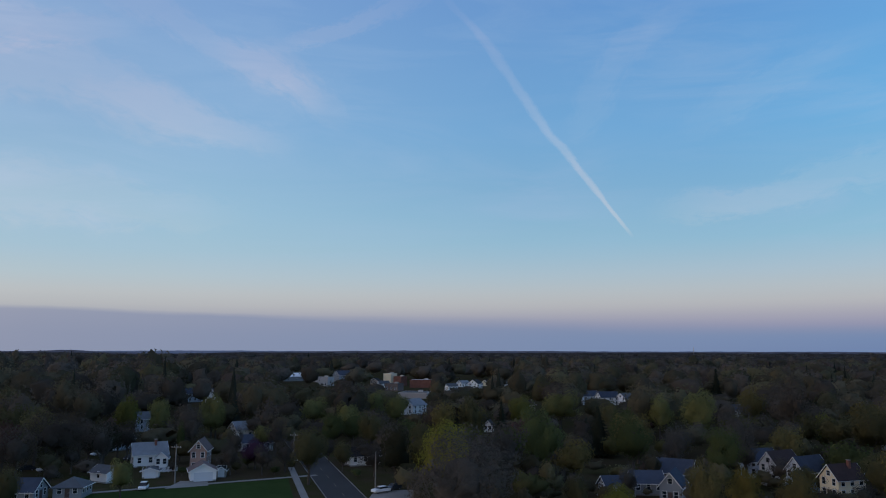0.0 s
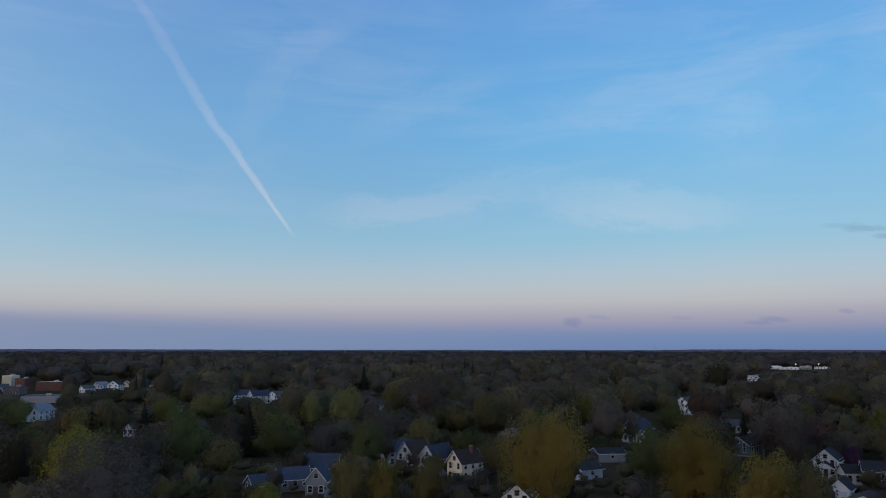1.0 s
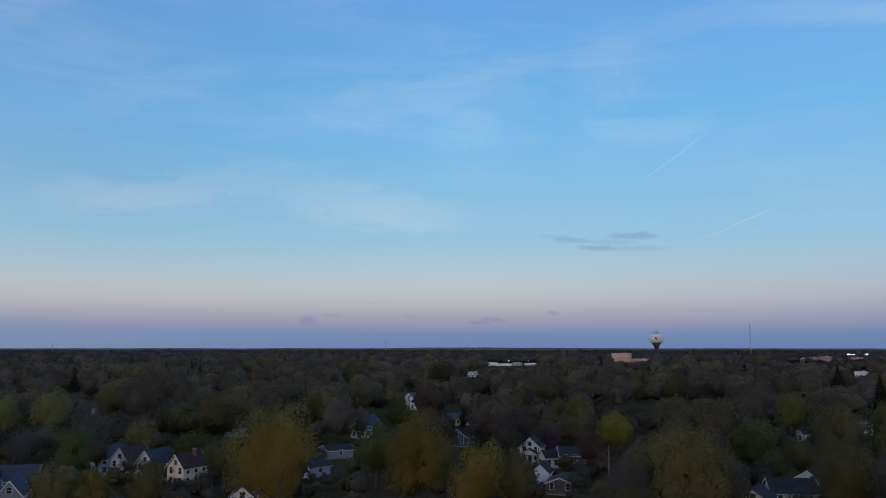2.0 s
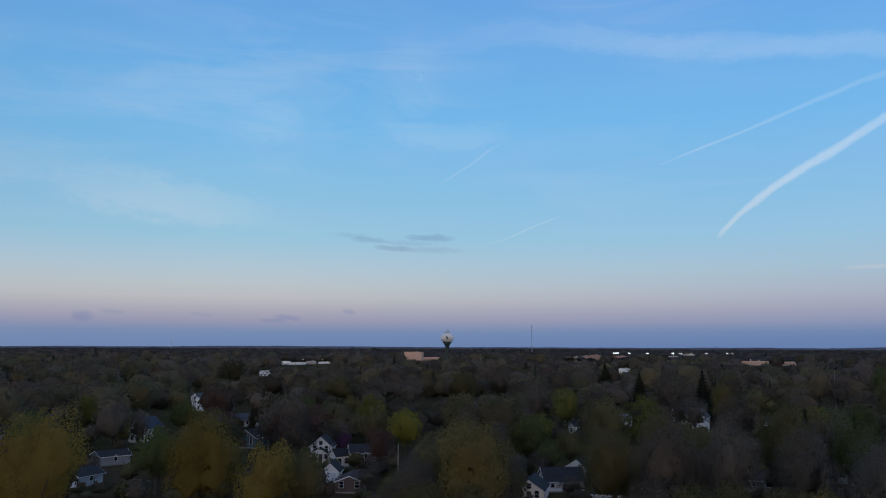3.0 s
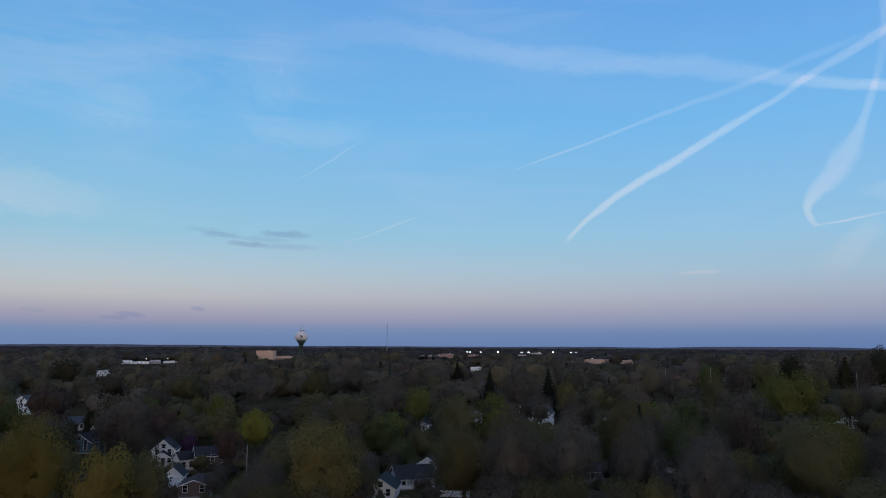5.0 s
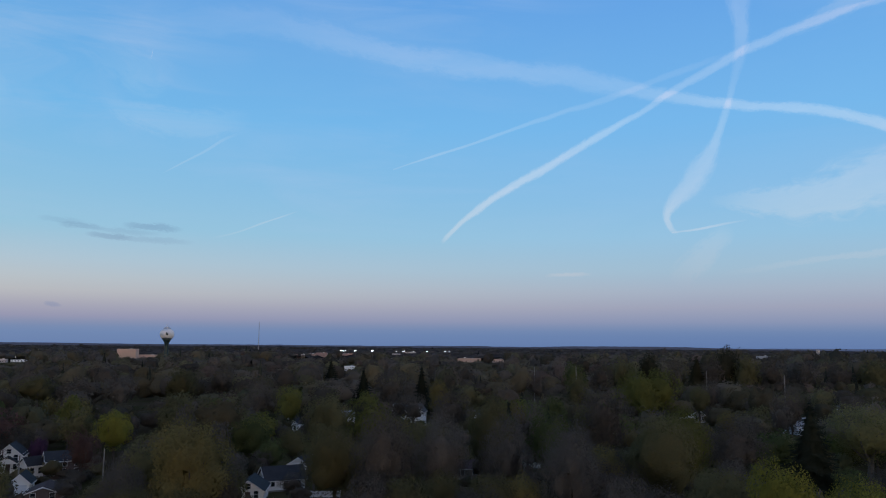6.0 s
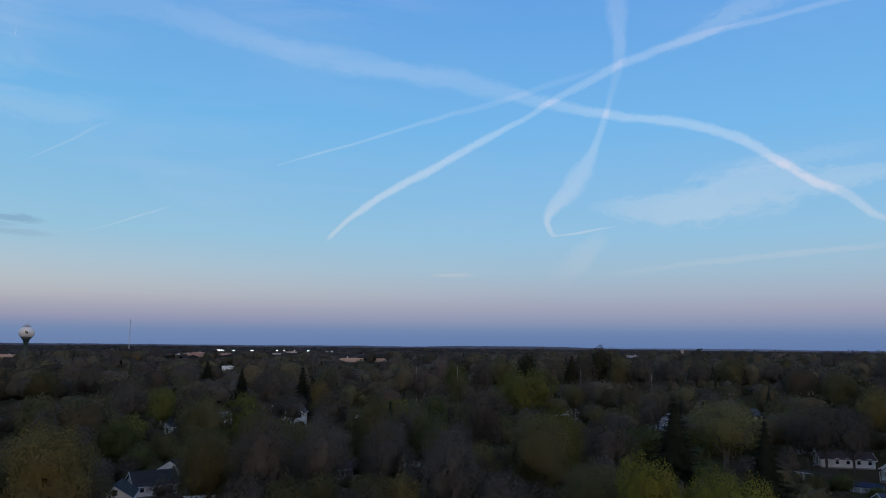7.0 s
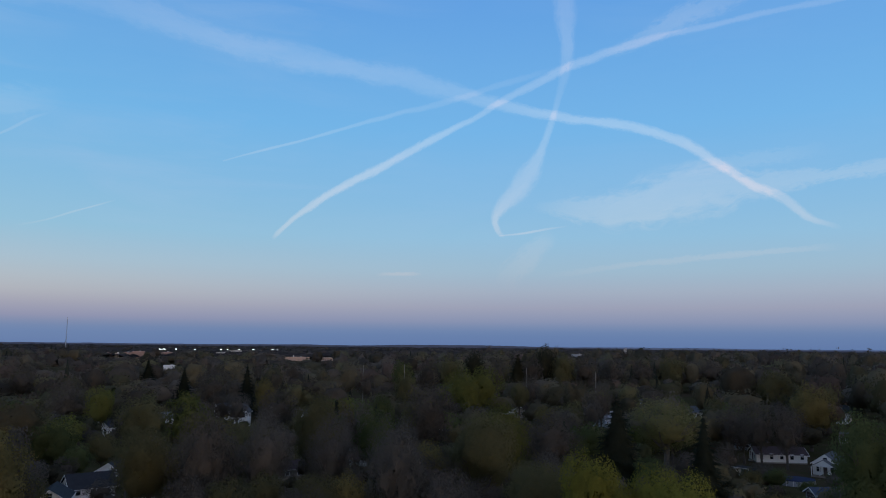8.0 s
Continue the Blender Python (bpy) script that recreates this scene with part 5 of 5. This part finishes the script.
def canopy(name, r0, r1, label, base=9.0, lump=5.5):
    """The closed, lumpy top of far woods as one sheet."""
    nr, na = 90, 340
    rr = r0 * (r1 / r0) ** (np.arange(nr) / (nr - 1))
    aa = np.radians(np.linspace(-42, 134, na))
    verts = []
    for r in rr:
        for a in aa:
            x, y = r * math.sin(a), r * math.cos(a)
            q = noise.noise((x / 14, y / 14, 0.0)) + 0.8 * noise.noise((x / 45, y / 45, 3.0))
            dip = 9.0 * max(0.0, 1 - ((math.degrees(a) + 20.5) / 4.5) ** 2) * min(max((r - 2200) / 900, 0), 1)
            verts.append((x, y, relief(x, y) + base - dip + lump * q))
    verts = np.array(verts).reshape(nr, na, 3)
    corners = np.stack([verts[:-1, :-1], verts[:-1, 1:], verts[1:, 1:], verts[1:, :-1]], 2).reshape(-1, 4, 3)
    g = np.random.default_rng(8)
    tone = np.array([noise.noise((c[0] / 60, c[1] / 60, 7.0)) for c in corners[:, 0]])
    pick = g.uniform(0.7, 1.1, len(corners)) * (1 + 0.4 * tone)
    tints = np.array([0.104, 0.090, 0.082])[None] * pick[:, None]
    ob = new(name, leaf_mesh(name, corners, FAR_LEAVES, tints))
    tagged(ob, label, "woods", kind="stuff")


woods("yard_trees", 168, 330, 480, 120, 0.050, "small yard trees and shrubs between the houses", seed=7, low=4.5, high=10, wide=(5.5, 9.5), dull=0.3, apart=0.5, core=(12, 6), cones=False)
woods("shrubs", 128, 215, 420, 130, 0.055, "dark shrubs and small trees in the near yards", 0, 128, seed=9, low=2.5, high=7.0, wide=(3.5, 7.5), dull=0.5, apart=0.4, core=(10, 5), cones=False)
woods("street_trees", 235, 390, 420, 430, 0.027, "mixed spring trees along the streets", seed=13, low=13, high=21, wide=(13, 23), dull=0.55, apart=0.50, core=(15, 8), lift=1.05, body=(0.78, 0.30, 0.34))
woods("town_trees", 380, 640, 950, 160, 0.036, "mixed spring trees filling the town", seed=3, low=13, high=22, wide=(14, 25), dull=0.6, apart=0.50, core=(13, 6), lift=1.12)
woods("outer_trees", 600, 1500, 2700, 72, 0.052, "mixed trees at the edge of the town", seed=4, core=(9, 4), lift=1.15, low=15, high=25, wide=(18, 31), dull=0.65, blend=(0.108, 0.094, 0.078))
# greyer, cooler blend than the nearer trees: a little haze put into the tint
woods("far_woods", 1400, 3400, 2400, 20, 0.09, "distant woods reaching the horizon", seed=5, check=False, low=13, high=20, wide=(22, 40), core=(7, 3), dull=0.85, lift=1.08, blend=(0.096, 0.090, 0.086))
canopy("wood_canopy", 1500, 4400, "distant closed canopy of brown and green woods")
woods("trees_behind", 130, 1200, 500, 60, 0.16, "trees of the town behind the viewpoint", 134, 318, seed=6, check=False)


# ---- low wooded ridges on the horizon ----
def ridge(name, r0, top, roll, seed, material, label, rises=()):
    """A long low rolling hill with a lumpy wooded top, its crest at about that height."""
    aa = np.radians(np.linspace(-44, 136, 1400))
    s, verts, depth = Shape(), [], (0, 60, 130, 220)
    for a in aa:
        q = noise.noise((a * 5.0, seed, 0)) + 0.5 * noise.noise((a * 14.0, seed, 4)) + 0.3 * noise.noise((a * 60.0, seed, 2)) + 0.22 * noise.noise((a * 260.0, seed, 7)) + 0.15 * noise.noise((a * 700.0, seed, 9))
        rise = sum(up * math.exp(-((math.degrees(a) - at) / wide) ** 2) for at, wide, up in rises)
        for k, back in enumerate(depth):
            lift = (0.0, 0.6, 0.92, 1.0)[k]
            verts.append(((r0 + back) * math.sin(a), (r0 + back) * math.cos(a), 6 + lift * (top - 6 + roll * q + rise)))
    m = len(depth)
    s.add(verts, [(i * m + k, i * m + m + k, i * m + m + k + 1, i * m + k + 1) for i in range(len(aa) - 1) for k in range(m - 1)])
    tagged(new(name, s.mesh(name, material)), label, "hills", kind="structure")


# blue-grey haze of distance is mixed into the base colours of both ridges
HAZED_RIDGE = ground_material("hazed_wooded_ridge", ((0.118, 0.112, 0.130), (0.140, 0.130, 0.148), (0.104, 0.100, 0.118)), 0.004)
HAZED_FAR_RIDGE = ground_material("hazed_far_ridge", ((0.20, 0.21, 0.26), (0.22, 0.23, 0.28), (0.18, 0.19, 0.24)), 0.004)
ridge("backdrop_near", 4380, 25.0, 5.0, 1.3, HAZED_RIDGE, "low wooded ridge along the horizon", ((-26.0, 1.5, 8), (-19.5, 4.0, -10), (-3.0, 4.0, 5), (49.0, 8.0, 6), (63.5, 4.5, 3), (82.5, 2.5, 6), (94.0, 6.0, 8), (112.0, 8.0, -4)))
ridge("backdrop_far", 4720, 27.0, 5.0, 5.1, HAZED_FAR_RIDGE, "far ridge along the horizon, its colour hazed blue")


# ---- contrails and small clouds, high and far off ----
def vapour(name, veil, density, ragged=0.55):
    """Thin ice cloud in front of the sky: a filter that tints the sky behind it, whiter or greyer, thinner to its
    edges.
    """
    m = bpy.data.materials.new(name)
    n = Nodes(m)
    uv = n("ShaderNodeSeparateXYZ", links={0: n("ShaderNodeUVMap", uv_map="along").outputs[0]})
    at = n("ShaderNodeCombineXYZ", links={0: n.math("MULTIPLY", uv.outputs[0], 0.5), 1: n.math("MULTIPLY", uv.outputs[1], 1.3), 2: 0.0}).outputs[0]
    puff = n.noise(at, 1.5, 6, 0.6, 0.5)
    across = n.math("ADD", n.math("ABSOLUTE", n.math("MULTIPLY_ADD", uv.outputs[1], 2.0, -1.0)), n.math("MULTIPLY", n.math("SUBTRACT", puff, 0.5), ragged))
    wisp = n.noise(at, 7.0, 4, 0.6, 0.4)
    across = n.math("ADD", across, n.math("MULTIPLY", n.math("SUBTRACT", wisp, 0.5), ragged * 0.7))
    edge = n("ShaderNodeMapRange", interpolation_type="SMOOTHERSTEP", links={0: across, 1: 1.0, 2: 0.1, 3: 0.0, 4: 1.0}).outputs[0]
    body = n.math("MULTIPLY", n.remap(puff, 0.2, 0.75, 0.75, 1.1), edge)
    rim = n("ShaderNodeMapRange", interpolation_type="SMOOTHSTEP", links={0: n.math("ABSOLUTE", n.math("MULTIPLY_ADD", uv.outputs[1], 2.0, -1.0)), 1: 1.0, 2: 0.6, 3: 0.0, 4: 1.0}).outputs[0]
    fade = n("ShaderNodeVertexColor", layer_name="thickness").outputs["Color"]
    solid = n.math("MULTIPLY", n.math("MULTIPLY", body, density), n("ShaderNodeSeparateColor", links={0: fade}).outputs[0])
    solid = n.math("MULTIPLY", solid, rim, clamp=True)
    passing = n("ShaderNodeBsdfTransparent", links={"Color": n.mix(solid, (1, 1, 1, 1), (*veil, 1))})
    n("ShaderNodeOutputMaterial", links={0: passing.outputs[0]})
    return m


# veil colours above 1 brighten the sky behind, in place of sunlight on ice
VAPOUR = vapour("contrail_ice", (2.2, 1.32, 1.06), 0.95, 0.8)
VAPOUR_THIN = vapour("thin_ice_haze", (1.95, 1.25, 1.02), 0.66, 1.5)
CLOUD_DARK = vapour("shaded_cloud", (0.56, 0.52, 0.62), 0.55, 1.5)
CLOUD_BLUE = vapour("low_blue_cloud", (0.45, 0.62, 0.90), 0.6, 1.2)


def sky_point(az, el, far=4500.0):
    a, e = radians(az), radians(el)
    return Vector((far * math.sin(a) * math.cos(e), far * math.cos(a) * math.cos(e), EYE + far * math.sin(e)))


def trail(points, material, label, name="contrail", category="contrail", group="contrails in the sky", far=4500.0):
    """A ribbon of vapour along (bearing, elevation, width in degrees, density) points."""
    pts = [np.array(p, float) for p in points]
    pts = [2 * pts[0] - pts[1]] + pts + [2 * pts[-1] - pts[-2]]
    rows = []
    for i in range(1, len(pts) - 2):
        a, b, c, d = pts[i - 1:i + 3]
        for k in range(14):
            t = k / 14
            rows.append(0.5 * (2 * b + (c - a) * t + (2 * a - 5 * b + 4 * c - d) * t * t + (3 * b - a - 3 * c + d) * t ** 3))
    rows.append(pts[-2])
    rows = np.array(rows)
    rows[:, 2:] = np.maximum(rows[:, 2:], 0.0)
    for row in rows:
        sway = min(row[2], 1.0) * 0.12
        row[0] += sway * noise.noise((row[0] * 0.6, row[1] * 0.6, 1.5))
        row[1] += sway * noise.noise((row[0] * 0.6, row[1] * 0.6, 6.5))
        row[2] *= 1 + 0.3 * noise.noise((row[0] * 0.5, row[1] * 0.5, 9.5))
    verts, uvs, dens, length = [], [], [], 0.0
    for i, (az, el, wide, dense) in enumerate(rows):
        ahead = rows[min(i + 1, len(rows) - 1)] - rows[max(i - 1, 0)]
        v = Vector((ahead[0] * math.cos(radians(el)), ahead[1]))
        v.normalize()
        if i:
            step = rows[i] - rows[i - 1]
            length += math.hypot(step[0], step[1]) / max(wide, 0.4)
        for j in range(5):
            s = (j - 2) / 2 * wide / 2
            verts.append(sky_point(az - v.y * s / math.cos(radians(el)), el + v.x * s, far))
            uvs.append((length, j / 4))
            dens.append(dense)
    faces = [(i * 5 + j, i * 5 + j + 1, i * 5 + j + 6, i * 5 + j + 5) for i in range(len(rows) - 1) for j in range(4)]
    me = mesh_of(name, verts, faces, material, True)
    me.uv_layers.new(name="along")
    me.color_attributes.new("thickness", "FLOAT_COLOR", "POINT")
    layer, shade = me.uv_layers["along"], me.color_attributes["thickness"]
    for loop in me.loops:
        layer.data[loop.index].uv = uvs[loop.vertex_index]
    for i, q in enumerate(dens):
        shade.data[i].color = (q, q, q, 1)
    ob = tagged(new(name, me), label, category, group)
    return ob


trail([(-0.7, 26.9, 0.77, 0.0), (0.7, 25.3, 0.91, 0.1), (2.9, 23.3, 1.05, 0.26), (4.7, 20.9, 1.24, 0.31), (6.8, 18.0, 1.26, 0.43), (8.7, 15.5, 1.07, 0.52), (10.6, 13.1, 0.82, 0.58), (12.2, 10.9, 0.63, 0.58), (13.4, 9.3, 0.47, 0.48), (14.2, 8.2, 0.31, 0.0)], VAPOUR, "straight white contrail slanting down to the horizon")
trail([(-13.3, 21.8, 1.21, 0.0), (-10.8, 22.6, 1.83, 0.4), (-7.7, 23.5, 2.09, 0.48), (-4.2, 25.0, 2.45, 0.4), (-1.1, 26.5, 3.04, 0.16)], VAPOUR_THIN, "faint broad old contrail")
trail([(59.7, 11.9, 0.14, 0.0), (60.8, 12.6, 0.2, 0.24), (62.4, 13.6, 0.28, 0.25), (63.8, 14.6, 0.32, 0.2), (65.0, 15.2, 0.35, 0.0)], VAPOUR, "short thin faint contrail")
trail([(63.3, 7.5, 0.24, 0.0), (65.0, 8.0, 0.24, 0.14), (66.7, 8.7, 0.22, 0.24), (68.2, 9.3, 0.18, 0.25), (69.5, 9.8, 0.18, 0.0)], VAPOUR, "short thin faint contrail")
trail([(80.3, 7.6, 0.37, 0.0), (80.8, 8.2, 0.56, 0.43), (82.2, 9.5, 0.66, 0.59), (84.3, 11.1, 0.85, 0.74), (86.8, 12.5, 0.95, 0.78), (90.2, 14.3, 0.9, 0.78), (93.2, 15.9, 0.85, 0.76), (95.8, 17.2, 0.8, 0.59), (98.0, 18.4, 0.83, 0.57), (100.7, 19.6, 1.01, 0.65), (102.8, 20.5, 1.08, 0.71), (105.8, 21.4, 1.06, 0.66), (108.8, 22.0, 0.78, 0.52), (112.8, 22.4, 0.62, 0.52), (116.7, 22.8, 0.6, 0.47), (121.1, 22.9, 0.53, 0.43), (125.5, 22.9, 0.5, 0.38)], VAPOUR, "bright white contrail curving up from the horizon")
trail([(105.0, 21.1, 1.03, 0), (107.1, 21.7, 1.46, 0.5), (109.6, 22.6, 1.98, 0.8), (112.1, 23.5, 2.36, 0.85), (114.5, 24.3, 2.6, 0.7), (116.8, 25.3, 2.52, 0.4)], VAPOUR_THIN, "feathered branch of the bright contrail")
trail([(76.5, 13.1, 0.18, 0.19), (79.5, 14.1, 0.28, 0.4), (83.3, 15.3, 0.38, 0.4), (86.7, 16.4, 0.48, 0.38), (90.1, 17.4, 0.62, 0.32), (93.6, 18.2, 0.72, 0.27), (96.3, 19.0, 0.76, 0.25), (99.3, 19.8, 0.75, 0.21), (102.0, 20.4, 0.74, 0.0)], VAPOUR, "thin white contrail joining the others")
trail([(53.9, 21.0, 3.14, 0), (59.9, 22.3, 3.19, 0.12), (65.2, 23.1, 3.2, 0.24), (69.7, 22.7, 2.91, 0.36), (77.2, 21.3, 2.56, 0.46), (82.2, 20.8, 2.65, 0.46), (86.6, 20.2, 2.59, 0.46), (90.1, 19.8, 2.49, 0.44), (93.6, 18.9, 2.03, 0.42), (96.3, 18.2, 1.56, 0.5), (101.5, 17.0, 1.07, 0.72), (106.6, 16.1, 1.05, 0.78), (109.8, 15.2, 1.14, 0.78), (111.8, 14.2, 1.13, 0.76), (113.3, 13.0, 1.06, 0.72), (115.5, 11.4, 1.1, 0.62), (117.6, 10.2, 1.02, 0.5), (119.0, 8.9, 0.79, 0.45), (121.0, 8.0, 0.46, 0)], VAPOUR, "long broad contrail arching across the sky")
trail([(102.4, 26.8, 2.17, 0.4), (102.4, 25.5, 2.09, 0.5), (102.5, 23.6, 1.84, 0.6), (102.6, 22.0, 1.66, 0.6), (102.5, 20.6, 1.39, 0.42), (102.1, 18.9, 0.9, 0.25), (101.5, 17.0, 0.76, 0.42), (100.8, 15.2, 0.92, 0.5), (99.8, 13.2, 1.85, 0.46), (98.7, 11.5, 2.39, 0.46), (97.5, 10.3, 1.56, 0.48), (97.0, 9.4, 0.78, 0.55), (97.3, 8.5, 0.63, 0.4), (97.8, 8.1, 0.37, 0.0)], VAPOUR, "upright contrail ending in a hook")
trail([(97.3, 8.2, 0.17, 0.2), (99.3, 8.4, 0.25, 0.45), (101.0, 8.7, 0.25, 0.3), (102.5, 8.9, 0.25, 0)], VAPOUR, "short faint streak below the hook")
trail([(101.6, 8.2, 1.26, 0), (100.7, 7.7, 1.85, 0.25), (99.4, 6.6, 2.36, 0.25), (98.2, 5.4, 2.54, 0.12), (97.6, 4.3, 2.54, 0)], VAPOUR_THIN, "faint fallen haze under the hook", "cirrus_cloud", "cloud", "thin cirrus clouds")
trail([(99.9, 10.3, 0.85, 0), (102.3, 10.2, 2.05, 0.5), (104.8, 10.1, 3.34, 0.7), (107.7, 10.4, 4.93, 0.8), (110.9, 11.0, 5.27, 0.8), (114.0, 11.3, 4.23, 0.72), (116.6, 11.4, 2.71, 0.68), (119.5, 11.6, 1.67, 0.65), (123.8, 11.9, 1.38, 0.6), (126.7, 11.9, 1.22, 0.5)], VAPOUR_THIN, "wide soft streak of cirrus", "cirrus_cloud", "cloud", "thin cirrus clouds")
trail([(109.7, 12.6, 1.19, 0), (114.0, 13.0, 1.91, 0.3), (117.4, 13.2, 1.47, 0.3), (120.6, 13.4, 1.41, 0)], VAPOUR_THIN, "upper wisp of cirrus", "cirrus_cloud", "cloud", "thin cirrus clouds")
trail([(100.6, 5.1, 0.73, 0), (106.3, 5.9, 0.71, 0.2), (112.3, 6.4, 0.79, 0.28), (117.8, 6.7, 0.64, 0.28), (121.3, 6.8, 0.61, 0.0)], VAPOUR_THIN, "faint low streak of cirrus", "cirrus_cloud", "cloud", "thin cirrus clouds")
trail([(88.0, 5.2, 0.31, 0), (89.1, 5.3, 0.43, 0.3), (90.6, 5.3, 0.43, 0.3), (91.6, 5.3, 0.31, 0)], VAPOUR_THIN, "short faint flat streak", "cirrus_cloud", "cloud", "thin cirrus clouds")
trail([(31.3, 11.3, 3.05, 0.0), (35.2, 10.9, 4.87, 0.36), (40.1, 10.3, 5.77, 0.48), (44.6, 9.9, 4.23, 0.28), (47.8, 9.5, 2.48, 0.0)], VAPOUR_THIN, "pale patch of thin cirrus", "cirrus_cloud", "cloud", "thin cirrus clouds")
trail([(43.5, 16.7, 3.52, 0.0), (46.3, 16.5, 4.22, 0.36), (48.3, 16.2, 3.67, 0.4), (50.0, 15.5, 1.86, 0.0)], VAPOUR_THIN, "pale patch of thin cirrus", "cirrus_cloud", "cloud", "thin cirrus clouds")
trail([(54.1, 20.4, 2.48, 0.0), (56.7, 19.3, 3.78, 0.32), (58.2, 18.6, 3.81, 0.4), (60.2, 18.8, 2.56, 0.0)], VAPOUR_THIN, "pale patch of thin cirrus", "cirrus_cloud", "cloud", "thin cirrus clouds")
trail([(55.4, 17.0, 1.27, 0.0), (57.2, 15.9, 2.57, 0.32), (60.2, 15.5, 2.98, 0.36), (63.3, 15.8, 3.24, 0.32), (65.9, 16.2, 1.94, 0.0)], VAPOUR_THIN, "pale wisp of thin cirrus", "cirrus_cloud", "cloud", "thin cirrus clouds")
trail([(33.8, 16.2, 3.13, 0.0), (37.9, 17.6, 4.4, 0.28), (42.7, 18.4, 5.19, 0.28), (47.4, 19.9, 4.77, 0.2), (54.0, 21.6, 3.69, 0.0)], VAPOUR_THIN, "pale veil of thin cirrus", "cirrus_cloud", "cloud", "thin cirrus clouds")
trail([(-18.2, 21.2, 2.93, 0.0), (-14.5, 20.7, 4.23, 0.28), (-11.5, 19.6, 4.34, 0.4), (-9.1, 17.9, 3.8, 0.28), (-7.2, 16.4, 2.56, 0.0)], VAPOUR_THIN, "soft slanting wisp of cirrus", "cirrus_cloud", "cloud", "thin cirrus clouds")
trail([(-27.8, 17.6, 3.22, 0.0), (-23.1, 16.7, 5.15, 0.32), (-18.4, 15.9, 5.41, 0.36), (-14.3, 15.4, 3.72, 0.16), (-10.6, 15.0, 2.54, 0.0)], VAPOUR_THIN, "soft slanting wisp of cirrus", "cirrus_cloud", "cloud", "thin cirrus clouds")
trail([(15.0, 10.1, 1.88, 0.0), (18.6, 10.2, 3.04, 0.32), (22.0, 10.3, 3.53, 0.4), (26.1, 11.3, 3.92, 0.36), (29.9, 12.0, 4.25, 0.32), (34.4, 12.7, 3.95, 0.16), (37.9, 13.2, 2.77, 0.0)], VAPOUR_THIN, "soft rising wisp of cirrus", "cirrus_cloud", "cloud", "thin cirrus clouds")
trail([(17.6, 15.4, 2.42, 0.0), (20.8, 17.0, 3.5, 0.28), (24.3, 18.4, 3.92, 0.32), (27.6, 19.4, 3.21, 0.24), (31.1, 20.0, 2.53, 0.0)], VAPOUR_THIN, "soft rising wisp of cirrus", "cirrus_cloud", "cloud", "thin cirrus clouds")
trail([(8.9, 16.1, 1.91, 0.0), (10.7, 16.8, 3.15, 0.24), (12.4, 19.4, 3.7, 0.24), (13.8, 21.6, 3.63, 0.28), (17.2, 23.6, 3.49, 0.24), (20.5, 25.0, 3.35, 0.0)], VAPOUR_THIN, "soft rising wisp of cirrus", "cirrus_cloud", "cloud", "thin cirrus clouds")
trail([(-36.4, 20.5, 3.05, 0.3), (-33.4, 20.8, 4.13, 0.45), (-30.1, 21.0, 4.33, 0.45), (-26.7, 21.5, 3.52, 0.3), (-22.3, 22.5, 2.1, 0)], VAPOUR_THIN, "broad soft veil of thin cirrus", "cirrus_cloud", "cloud", "thin cirrus clouds")
trail([(-25.4, 24.2, 2.51, 0.15), (-21.5, 23.4, 3.15, 0.26), (-17.9, 21.8, 3.29, 0.3), (-14.5, 20.6, 3.4, 0.38), (-11.5, 19.4, 2.9, 0.38), (-8.9, 17.7, 1.78, 0)], VAPOUR_THIN, "broad soft veil of thin cirrus", "cirrus_cloud", "cloud", "thin cirrus clouds")
trail([(-34.4, 17.2, 5.05, 0.34), (-29.9, 18.4, 5.38, 0.38), (-25.0, 18.2, 5.74, 0.34), (-20.4, 17.0, 5.51, 0.3), (-15.6, 15.7, 4.03, 0.22), (-11.4, 14.5, 2.37, 0)], VAPOUR_THIN, "broad soft veil of thin cirrus", "cirrus_cloud", "cloud", "thin cirrus clouds")
trail([(-34.4, 10.1, 5.58, 0.26), (-30.7, 10.6, 6.42, 0.3), (-26.0, 10.3, 6.33, 0.26), (-20.1, 9.9, 5.06, 0.19), (-13.7, 9.9, 2.95, 0)], VAPOUR_THIN, "broad soft veil of thin cirrus", "cirrus_cloud", "cloud", "thin cirrus clouds")
for az, el, span, tall, dense in ((54.8, 7.9, 3.2, 0.68, 0.6), (56.5, 7.3, 3.2, 0.68, 0.7), (59.3, 8.1, 4.2, 0.77, 0.75), (59.4, 7.2, 5.8, 0.68, 0.4), (53.5, 8.2, 3.2, 0.6, 0.3), (57.7, 7.7, 4.8, 0.6, 0.35), (35.0, 2.0, 1.7, 0.89, 0.6), (36.9, 2.3, 1.9, 0.49, 0.35), (42.8, 2.2, 1.9, 0.44, 0.25), (47.8, 1.8, 2.3, 0.44, 0.45), (48.8, 2.0, 2.3, 0.63, 0.55), (53.3, 2.5, 1.2, 0.49, 0.55)):
    trail([(az - span / 2, el + 0.05, tall * 0.5, 0.0), (az - span / 4, el + 0.03, tall * 0.9, dense), (az + span / 5, el - 0.03, tall, dense), (az + span / 2, el - 0.08, tall * 0.5, 0.0)], CLOUD_DARK if el > 4 else CLOUD_BLUE, "small flat grey evening cloud" if el > 4 else "small blue-grey cloud low over the horizon", "cloud", "cloud", "small evening clouds", far=4700)
